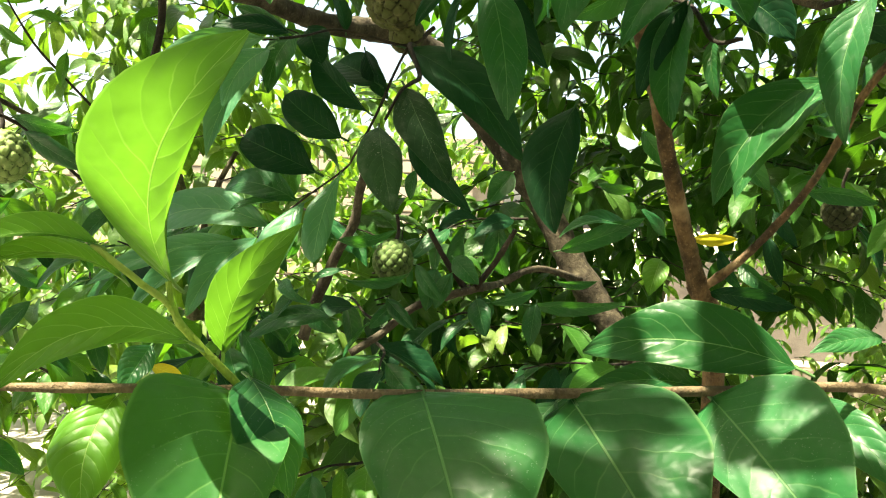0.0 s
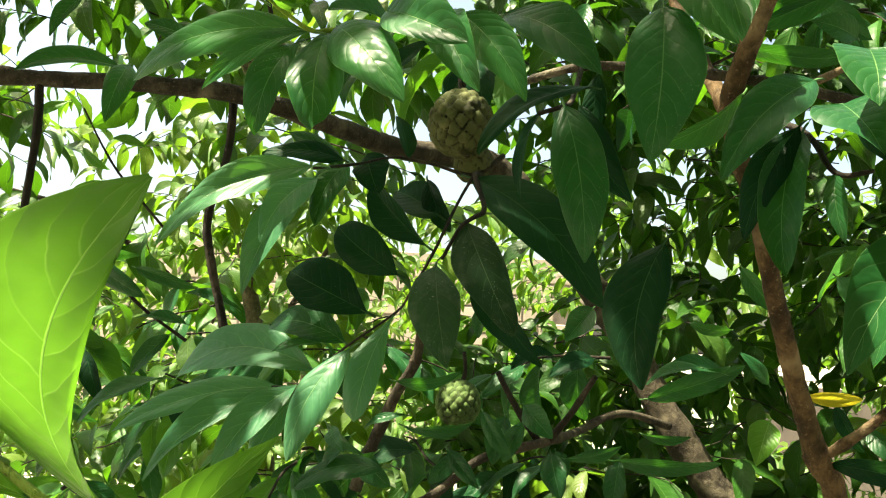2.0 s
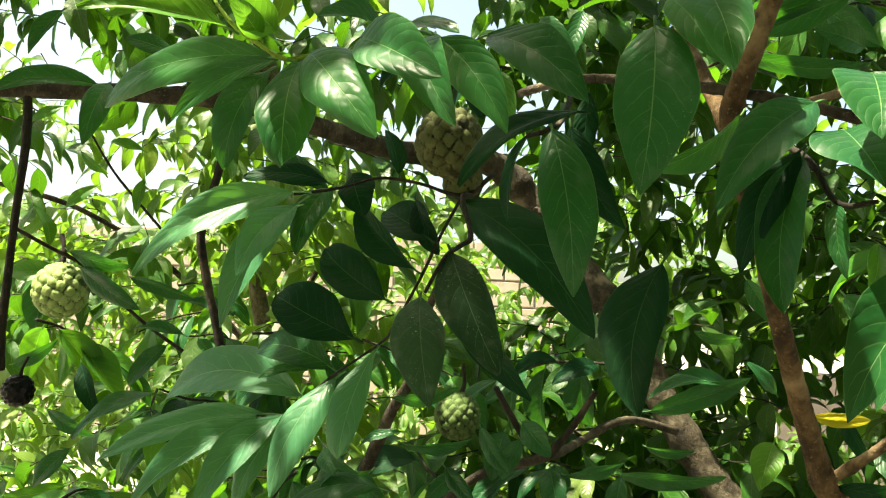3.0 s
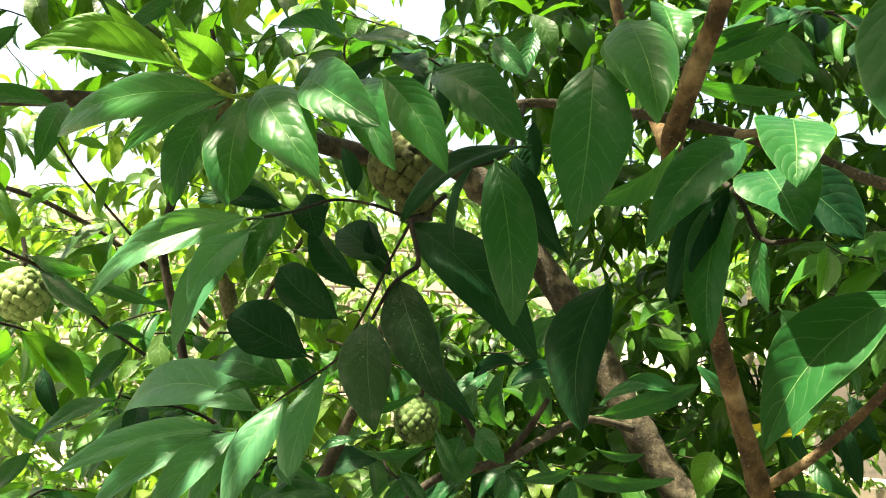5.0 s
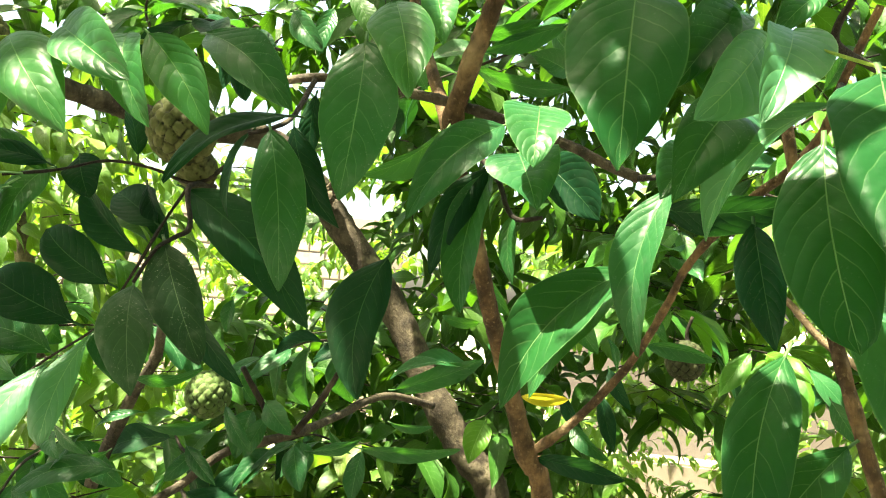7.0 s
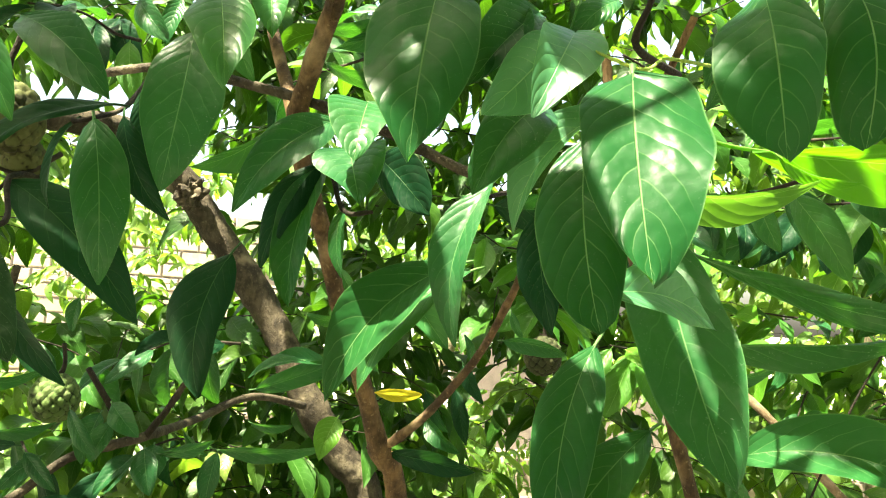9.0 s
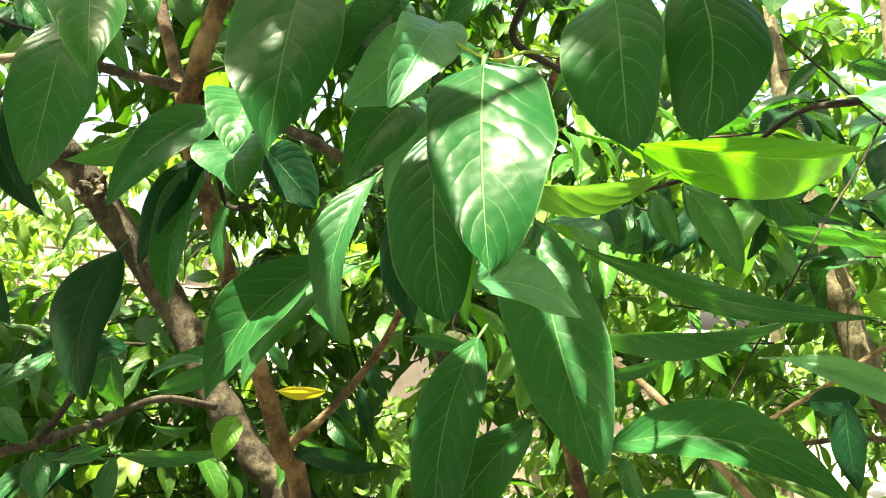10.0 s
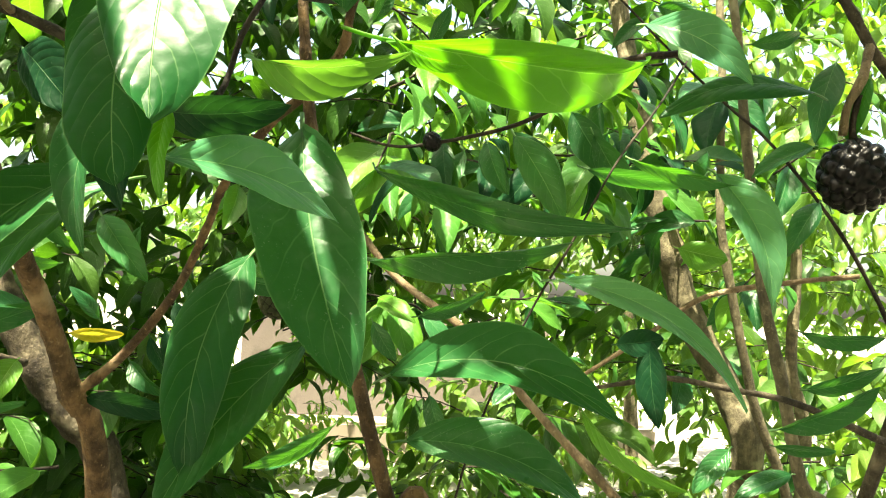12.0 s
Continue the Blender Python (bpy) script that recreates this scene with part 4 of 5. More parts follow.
leaf((0.390, 0.406, 1.753), (0.381, 0.374, 1.673), 0.045, (-0.67, -0.66, 0.34), "q", side=-.03, wide_at=.55, blunt=.6, tip_full=0.5, fold=0.15)
leaf((0.420, 0.398, 1.763), (0.412, 0.365, 1.681), 0.046, (-0.39, -0.84, 0.37), "q", side=-.05, wide_at=.6, blunt=.6, tip_full=0.5, fold=0.15, lop=-0.15)
leaf((0.379, 0.530, 1.793), (0.347, 0.519, 1.764), 0.020, (-0.13, -0.88, 0.46), "m")
leaf((0.359, 0.535, 1.790), (0.344, 0.520, 1.760), 0.017, (0.50, -0.85, 0.15), "m")
leaf((0.518, 0.637, 1.825), (0.494, 0.626, 1.783), 0.018, (-0.47, -0.75, 0.47), "n")
leaf((0.932, 0.950, 1.796), (1.003, 0.940, 1.706), 0.042, (-0.62, -0.66, -0.42), "n")
leaf((0.826, 0.977, 1.782), (0.877, 0.932, 1.673), 0.050, (-0.71, -0.70, -0.05), "m", side=-.04)
leaf((0.816, 1.032, 1.779), (0.831, 1.003, 1.710), 0.033, (-0.82, -0.57, 0.06), "m")
leaf((0.773, 1.094, 1.777), (0.795, 1.074, 1.704), 0.034, (-0.69, -0.72, -0.01), "m")
leaf((0.809, 1.086, 1.775), (0.777, 1.079, 1.700), 0.030, (-0.53, -0.80, 0.29), "m")
leaf((0.745, 0.777, 1.947), (0.746, 0.759, 1.908), 0.020, (-0.93, -0.33, 0.15), "y")
leaf((0.983, 0.923, 1.959), (0.944, 0.937, 1.913), 0.023, (-0.60, -0.74, 0.29), "n")
leaf((0.412, 0.614, 1.588), (0.372, 0.564, 1.458), 0.045, (-0.40, -0.81, 0.44), "q", side=.06, fold=.45, ripple=.06)
leaf((0.448, 0.600, 1.533), (0.357, 0.561, 1.443), 0.042, (-0.28, -0.75, 0.60), "q", side=.04, fold=.5, ripple=.05)
leaf((0.421, 0.549, 1.661), (0.435, 0.478, 1.521), 0.061, (-0.22, -0.88, 0.42), "n", side=.04, fold=.4, twist=.1)
leaf((0.334, 0.428, 1.616), (0.428, 0.493, 1.603), 0.032, (0.55, -0.71, 0.43), "c", side=-.05)
leaf((0.516, 0.669, 1.661), (0.570, 0.445, 1.600), 0.030, (-0.76, -0.01, -0.65), "n", side=-.03)
leaf((0.509, 0.655, 1.592), (0.608, 0.538, 1.605), 0.034, (-0.37, -0.40, -0.84), "n", side=-.12, bend=.1, fold=.55)
leaf((0.518, 0.622, 1.511), (0.627, 0.501, 1.498), 0.048, (-0.59, -0.59, 0.55), "q", side=-.10, bend=.1, fold=.5)
leaf((0.616, 0.529, 1.499), (0.652, 0.469, 1.459), 0.015, (-0.86, -0.21, -0.46), "y")
leaf((0.601, 0.542, 1.584), (0.672, 0.439, 1.520), 0.024, (-0.36, -0.65, 0.67), "c", side=-.05, fold=.6, hook=.5)
leaf((0.727, 0.530, 1.670), (0.733, 0.477, 1.580), 0.033, (-0.50, -0.76, 0.42), "c", side=-.06, fold=0.9, hook=.5)
leaf((0.678, 0.565, 1.678), (0.725, 0.510, 1.657), 0.020, (-0.56, -0.17, -0.81), "m", side=-.06)
leaf((0.666, 0.543, 1.773), (0.707, 0.481, 1.723), 0.033, (-0.71, -0.66, 0.24), "c", side=-.06)
leaf((0.778, 0.489, 1.731), (0.674, 0.532, 1.709), 0.027, (-0.41, -0.73, 0.55), "n", side=.08)
leaf((0.374, 0.482, 1.678), (0.424, 0.413, 1.664), 0.027, (-0.47, -0.17, -0.87), "y", side=-.10, bend=.14, fold=.6, hook=.6)
leaf((0.449, 0.499, 1.705), (0.663, 0.525, 1.729), 0.052, (0.16, -0.53, -0.83), "l", side=-.08, fold=.6, hook=.4)
leaf((0.439, 0.460, 1.693), (0.467, 0.436, 1.677), 0.011, (-0.59, -0.15, -0.80), "l", side=-.05)
leaf((0.359, 0.701, 1.689), (0.439, 0.650, 1.695), 0.035, (-0.42, -0.71, -0.56), "d")
leaf((0.638, 0.840, 1.545), (0.699, 0.808, 1.573), 0.020, (-0.15, -0.79, -0.59), "n")
leaf((0.888, 0.829, 1.524), (0.937, 0.804, 1.534), 0.034, (-0.44, -0.89, -0.08), "d")
leaf((0.922, 0.811, 1.533), (0.925, 0.794, 1.432), 0.038, (-0.88, -0.47, 0.05), "d")
leaf((0.782, 0.758, 1.707), (0.892, 0.704, 1.700), 0.028, (-0.29, -0.49, -0.82), "n")
leaf((0.799, 0.683, 1.860), (0.820, 0.641, 1.841), 0.023, (-0.85, -0.18, -0.50), "n")
leaf((0.999, 0.750, 1.880), (1.051, 0.723, 1.896), 0.022, (-0.25, -0.81, -0.52), "n")
leaf((0.865, 1.046, 1.804), (0.928, 1.000, 1.684), 0.055, (-0.72, -0.68, -0.12), "n", side=-.04)
leaf((0.936, 1.008, 1.837), (0.981, 0.970, 1.748), 0.049, (-0.78, -0.61, -0.12), "n")
leaf((0.831, 1.064, 1.789), (0.855, 1.034, 1.713), 0.039, (-0.73, -0.68, 0.03), "n")
leaf((0.777, 1.091, 1.784), (0.778, 1.073, 1.713), 0.034, (-0.62, -0.76, 0.19), "n")
leaf((1.086, 0.945, 1.655), (1.151, 0.914, 1.643), 0.044, (-0.46, -0.84, -0.29), "y")
leaf((0.633, 0.791, 1.471), (0.642, 0.767, 1.427), 0.021, (-0.75, -0.63, 0.19), "n")
leaf((0.597, 0.861, 1.537), (0.621, 0.851, 1.498), 0.022, (-0.60, -0.78, -0.18), "n")
leaf((0.545, 0.646, 1.459), (0.650, 0.562, 1.429), 0.043, (-0.38, -0.69, 0.61), "n", side=-.06)
leaf((0.502, 0.689, 1.463), (0.438, 0.701, 1.430), 0.020, (0.08, -0.88, -0.48), "m")
leaf((0.498, 0.715, 1.442), (0.458, 0.714, 1.427), 0.016, (-0.20, -0.79, 0.58), "n")
leaf((1.036, 0.697, 1.552), (1.089, 0.637, 1.552), 0.025, (-0.58, -0.52, -0.63), "n")
leaf((1.046, 0.696, 1.490), (1.091, 0.638, 1.522), 0.027, (-0.50, -0.68, -0.54), "n")
leaf((1.022, 0.711, 1.445), (1.089, 0.640, 1.498), 0.037, (-0.39, -0.76, -0.52), "n")
leaf((1.044, 0.735, 1.421), (1.080, 0.684, 1.425), 0.020, (-0.64, -0.48, -0.59), "n")
leaf((0.935, 0.699, 1.429), (0.890, 0.702, 1.388), 0.025, (-0.55, -0.62, 0.56), "n")
leaf((1.037, 0.706, 1.397), (0.968, 0.720, 1.373), 0.027, (-0.37, -0.49, 0.79), "n")
leaf((1.084, 0.719, 1.702), (1.040, 0.723, 1.639), 0.030, (-0.66, -0.62, 0.43), "n")
leaf((1.073, 0.721, 1.767), (1.012, 0.754, 1.730), 0.029, (-0.63, -0.52, 0.58), "n")
leaf((1.001, 0.641, 1.833), (0.969, 0.639, 1.746), 0.034, (-0.87, -0.38, 0.32), "n")
leaf((1.033, 0.625, 1.818), (1.018, 0.637, 1.747), 0.027, (-0.93, -0.35, 0.14), "n")
leaf((0.696, 0.681, 1.831), (0.677, 0.688, 1.871), 0.016, (-0.52, -0.85, -0.10), "d")
leaf((0.621, 0.773, 1.853), (0.627, 0.767, 1.898), 0.017, (-0.22, -0.97, -0.10), "n")
leaf((0.667, 0.918, 1.856), (0.686, 0.905, 1.904), 0.019, (-0.17, -0.97, -0.19), "n")
leaf((0.572, 0.854, 1.844), (0.589, 0.842, 1.886), 0.017, (-0.10, -0.97, -0.22), "n")
leaf((0.339, 0.984, 1.629), (0.384, 0.943, 1.563), 0.033, (-0.46, -0.86, 0.22), "m")
leaf((0.376, 0.966, 1.620), (0.367, 0.973, 1.573), 0.018, (-0.58, -0.81, -0.02), "m")
leaf((0.382, 1.028, 1.475), (0.416, 0.991, 1.443), 0.022, (-0.73, -0.68, 0.02), "n")
leaf((-0.085, 0.367, 1.488), (-0.025, 0.272, 1.573), 0.037, (-0.07, -0.69, -0.72), "y", side=-0.12, bend=.04, fold=.15, wide_at=.55, blunt=0.62, twist=0, hook=0, lop=-0.5, tip_full=0.7)
leaf((-0.060, 0.362, 1.459), (-0.025, 0.355, 1.514), 0.022, (0.38, -0.86, -0.35), "y", side=-0.15, blunt=.75, twist=.2, hook=.2, lop=-0.25, tip_full=0.85)
leaf((-0.110, 0.351, 1.504), (-0.144, 0.320, 1.504), 0.015, (0.45, -0.51, 0.74), "y", side=.10)
leaf((-0.104, 0.361, 1.490), (-0.140, 0.320, 1.498), 0.015, (0.54, -0.34, 0.77), "y", side=.06)
leaf((-0.071, 0.351, 1.465), (-0.122, 0.299, 1.454), 0.025, (0.44, -0.58, 0.68), "y", side=.14)
leaf((-0.109, 0.369, 1.437), (-0.109, 0.338, 1.399), 0.033, (0.11, -0.77, 0.63), "y", side=.08)
leaf((-0.058, 0.381, 1.438), (-0.047, 0.299, 1.380), 0.067, (0.28, -0.54, 0.80), "m", fold=0.25, wide_at=.36, blunt=.68, lop=0.3)
leaf((0.021, 0.424, 1.432), (0.051, 0.323, 1.373), 0.087, (-0.10, -0.53, 0.85), "n", wide_at=.36, blunt=.68, fold=0.1, lop=-0.2)
leaf((0.103, 0.476, 1.419), (0.146, 0.375, 1.355), 0.086, (-0.28, -0.60, 0.75), "q", wide_at=.36, blunt=.68, fold=0.1, lop=-0.25)
leaf((0.199, 0.529, 1.410), (0.243, 0.429, 1.345), 0.082, (-0.50, -0.61, 0.61), "n", wide_at=.36, blunt=.68, fold=0.15, lop=-0.28)
leaf((0.269, 0.562, 1.407), (0.306, 0.482, 1.366), 0.032, (-0.49, -0.57, 0.66), "n")
leaf((0.095, 0.476, 1.417), (0.062, 0.454, 1.384), 0.024, (-0.27, -0.64, 0.72), "n")
leaf((0.251, 0.532, 1.431), (0.121, 0.568, 1.435), 0.050, (-0.21, -0.85, 0.48), "q", side=.05, fold=0.5, lop=0.1, blunt=0.7, tip_full=0.75)
leaf((0.197, 0.540, 1.414), (0.118, 0.537, 1.410), 0.023, (0.00, -0.79, 0.61), "n", side=.06)
leaf((-0.119, 0.429, 1.449), (-0.125, 0.408, 1.430), 0.017, (0.39, -0.68, 0.62), "n")
# extra blade placed as the folded right half of the large leaf based here
leaf((-0.054, 0.381, 1.445), (-0.027, 0.349, 1.402), 0.034, (0.62, -0.62, 0.48), "m", fold=0.1, lop=0.2, twist=0.1, hook=0.1, blunt=0.7, tip_full=0.7)
leaf((-0.052, 0.411, 1.430), (-0.033, 0.391, 1.424), 0.013, (-0.70, -0.70, 0.16), "n")
leaf((0.310, 0.545, 1.450), (0.257, 0.523, 1.444), 0.019, (0.20, -0.66, 0.72), "n")
leaf((-0.182, 0.626, 1.783), (-0.237, 0.601, 1.788), 0.019, (0.40, -0.82, 0.41), "y", side=.05)
leaf((-0.166, 0.627, 1.780), (-0.200, 0.603, 1.804), 0.016, (0.04, -0.72, -0.69), "y")
leaf((-0.123, 0.621, 1.765), (-0.142, 0.589, 1.781), 0.025, (0.65, -0.60, -0.47), "y")
leaf((-0.186, 0.626, 1.777), (-0.233, 0.603, 1.771), 0.013, (0.31, -0.77, 0.56), "y")
leaf((-0.152, 0.628, 1.780), (-0.158, 0.606, 1.802), 0.012, (0.87, -0.45, -0.21), "y")
leaf((-0.204, 0.700, 1.844), (-0.240, 0.699, 1.820), 0.016, (0.04, -1.00, -0.02), "n")
leaf((-0.152, 0.611, 1.764), (-0.234, 0.577, 1.765), 0.028, (0.35, -0.84, 0.41), "y")
leaf((-0.129, 0.615, 1.757), (-0.137, 0.582, 1.772), 0.017, (0.69, -0.43, -0.59), "y")
leaf((0.496, 1.106, 1.570), (0.577, 1.080, 1.557), 0.027, (-0.33, -0.82, -0.47), "n", side=-.08)
leaf((0.504, 1.102, 1.608), (0.521, 1.103, 1.573), 0.014, (-0.55, -0.78, -0.29), "n")
leaf((0.288, 1.217, 1.512), (0.186, 1.180, 1.517), 0.030, (0.26, -0.63, 0.73), "n", side=.06)
leaf((0.060, 1.192, 1.406), (0.061, 1.156, 1.362), 0.040, (-0.19, -0.77, 0.61), "n")
leaf((0.137, 1.257, 1.390), (0.282, 1.249, 1.395), 0.029, (-0.03, -0.86, -0.51), "n", side=-.06)
leaf((-0.006, 1.177, 1.446), (-0.018, 1.150, 1.389), 0.035, (-0.05, -0.90, 0.42), "n")
leaf((0.095, 1.195, 1.424), (0.125, 1.204, 1.389), 0.017, (-0.35, -0.79, -0.50), "n")
leaf((0.306, 1.315, 1.579), (0.247, 1.304, 1.584), 0.022, (0.10, -0.84, -0.53), "m")
leaf((-0.056, 1.123, 1.403), (-0.093, 1.100, 1.370), 0.025, (0.03, -0.83, 0.55), "n")
leaf((-0.179, 1.104, 1.396), (-0.139, 1.093, 1.361), 0.032, (-0.17, -0.98, 0.09), "n")
leaf((0.179, 1.259, 1.428), (0.235, 1.217, 1.431), 0.019, (-0.46, -0.64, -0.61), "n")
leaf((0.112, 1.383, 1.604), (0.071, 1.361, 1.550), 0.043, (0.03, -0.94, 0.35), "n")
leaf((-0.040, 1.156, 1.590), (-0.046, 1.160, 1.547), 0.020, (-0.25, -0.97, -0.05), "n")
leaf((-0.141, 1.100, 1.488), (-0.060, 1.112, 1.499), 0.023, (0.20, -0.74, -0.65), "n")
leaf((-0.126, 1.107, 1.447), (-0.180, 1.100, 1.430), 0.016, (-0.14, -0.65, 0.74), "n")
leaf((0.364, 1.332, 1.503), (0.323, 1.320, 1.548), 0.023, (0.38, -0.92, 0.11), "n")
leaf((0.424, 1.241, 1.485), (0.462, 1.254, 1.421), 0.024, (-0.54, -0.70, -0.47), "d")
leaf((-0.704, 1.162, 1.494), (-0.642, 1.168, 1.529), 0.023, (0.41, -0.69, -0.60), "n")
leaf((-0.644, 1.207, 1.637), (-0.539, 1.200, 1.579), 0.038, (-0.17, -0.97, -0.19), "n")
leaf((-0.662, 1.202, 1.661), (-0.566, 1.219, 1.641), 0.031, (0.04, -0.83, -0.55), "n")
leaf((-0.639, 1.223, 1.496), (-0.598, 1.206, 1.426), 0.030, (0.09, -0.95, 0.28), "d")
leaf((-0.597, 1.267, 1.627), (-0.505, 1.285, 1.597), 0.027, (0.01, -0.87, -0.50), "n", side=-.06)
leaf((-0.516, 1.289, 1.544), (-0.594, 1.275, 1.553), 0.023, (0.20, -0.71, 0.68), "n")
leaf((-0.541, 1.287, 1.526), (-0.599, 1.284, 1.462), 0.032, (-0.11, -0.98, 0.14), "n")
leaf((-0.481, 1.393, 1.575), (-0.566, 1.377, 1.599), 0.025, (0.31, -0.74, 0.60), "n")
leaf((-0.620, 1.187, 1.379), (-0.674, 1.185, 1.321), 0.029, (0.02, -1.00, 0.03), "n")
leaf((-0.654, 1.176, 1.433), (-0.589, 1.191, 1.397), 0.025, (0.10, -0.97, -0.20), "n")
leaf((-0.831, 1.515, 1.811), (-0.894, 1.510, 1.765), 0.026, (0.03, -1.00, 0.07), "b")
leaf((-0.799, 1.619, 1.844), (-0.814, 1.624, 1.773), 0.026, (0.18, -0.98, -0.11), "b")
leaf((-0.928, 1.593, 1.895), (-0.874, 1.606, 1.851), 0.023, (-0.04, -0.94, -0.34), "b")
leaf((-0.801, 1.613, 1.902), (-0.871, 1.599, 1.921), 0.024, (0.28, -0.88, 0.39), "b")
leaf((-0.901, 1.489, 1.960), (-0.965, 1.482, 1.929), 0.023, (0.08, -0.99, 0.06), "b")
leaf((-0.851, 1.501, 1.919), (-0.804, 1.504, 1.965), 0.022, (0.64, -0.45, -0.62), "b")

leaf((-0.333, 0.945, 1.335), (-0.296, 0.955, 1.317), 0.020, (0.1, -0.8, 0.5), "w")


def dried_cluster(at):
    """Shrivelled remains of a fruit, deeply wrinkled, stuck to the limb."""
    bm = bmesh.new()
    bmesh.ops.create_icosphere(bm, subdivisions=5, radius=0.026)
    for v in bm.verts:
        v.co *= 1.0 + 0.75 * noise.noise(v.co * 75) + 0.3 * noise.noise(v.co * 190)
    me = bpy.data.meshes.new("dried_fruit")
    bm.to_mesh(me)
    bm.free()
    me.materials.append(BARK)
    ob = tagged(new("dried_fruit", me), "shrivelled brown dried fruit stuck to the limb", "dried fruit")
    ob.matrix_world = pose(*at)


dried_cluster((0.022, 1.692, 1.800))

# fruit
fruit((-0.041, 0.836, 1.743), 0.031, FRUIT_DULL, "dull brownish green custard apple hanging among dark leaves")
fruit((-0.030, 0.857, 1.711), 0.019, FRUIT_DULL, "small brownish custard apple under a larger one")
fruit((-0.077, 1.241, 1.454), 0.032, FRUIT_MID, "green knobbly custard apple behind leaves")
fruit((-0.717, 1.271, 1.602), 0.042, FRUIT_GREEN, "pale green custard apple on hanging twig, toned as sunlit")
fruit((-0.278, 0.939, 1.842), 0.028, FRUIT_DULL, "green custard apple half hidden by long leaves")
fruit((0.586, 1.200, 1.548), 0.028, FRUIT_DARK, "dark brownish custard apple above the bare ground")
fruit((1.019, 0.628, 1.714), 0.037, FRUIT_BLACK, "black dried custard apple hanging from grey twig")
fruit((0.729, 1.026, 1.768), 0.013, FRUIT_BLACK, "tiny black dried fruit on thin twig")
fruit((-0.61, 1.054, 1.471), 0.020, FRUIT_BLACK, "black dried custard apple low among green leaves")


def sprigs(owner, count, low, high, size, kinds, seed, keep):
    """Side twigs all through a stretch of the crown."""
    rng = np.random.default_rng(seed)
    made = 0
    while made < count:
        p = rng.uniform(low, high)
        if keep(p):
            made += 1
            a = rng.uniform(0, 2 * math.pi)
            sprig(owner, p, (math.cos(a), math.sin(a), rng.uniform(-0.3, 0.4)), rng.uniform(0.14, 0.24), int(rng.integers(6, 9)), size, kinds, rng)


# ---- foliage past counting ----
# openings cut to fit the camera's view: bearings, heights in degrees from the walk's middle
VIEW_GAPS = [(18.3, 25.3, -15, -7.2), (41, 47, -10, -7.5), (13, 17, -5, -2), (19, 24, -14, -10.5), (-35, -28.5, 7.6, 11.8),
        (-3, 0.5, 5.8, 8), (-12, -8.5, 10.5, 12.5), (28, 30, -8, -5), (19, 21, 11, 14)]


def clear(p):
    """Whether a spray at p leaves the view-fitted openings free."""
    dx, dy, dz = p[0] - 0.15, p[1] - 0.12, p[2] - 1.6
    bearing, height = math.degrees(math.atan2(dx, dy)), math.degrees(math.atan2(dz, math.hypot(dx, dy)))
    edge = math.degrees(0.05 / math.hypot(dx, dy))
    return not any(a - edge < bearing < b + edge and c - edge < height + edge < d + 2.5 * edge for a, b, c, d in VIEW_GAPS)


T_V, T_F, T_UV = leaf_shape(1.0, 0.4, 0.0, 0.09, 0.3, 0.03, 0.0, 0.46, 7, 2, 3, 0.82, 0.4)
T_V, T_UV = np.array(T_V), np.array(T_UV)
T_VARIED = [np.array(leaf_shape(1.0, 0.4, s, b, f, 0.05, 0.0, w, 7, 2, k, 0.82, tw, h)[0]) for k, (s, b, f, w, tw, h) in enumerate((
    (0.05, 0.12, 0.5, 0.44, 0.5, 0.3), (-0.06, 0.05, 0.25, 0.5, -0.6, 0.5), (0.0, 0.16, 0.6, 0.42, 0.2, 0.1), (0.08, 0.02, 0.4, 0.5, -0.3, 0.6), (-0.03, 0.09, 0.35, 0.4, 0.8, 0.0)))]
T_F = [tuple(f) for f in T_F]


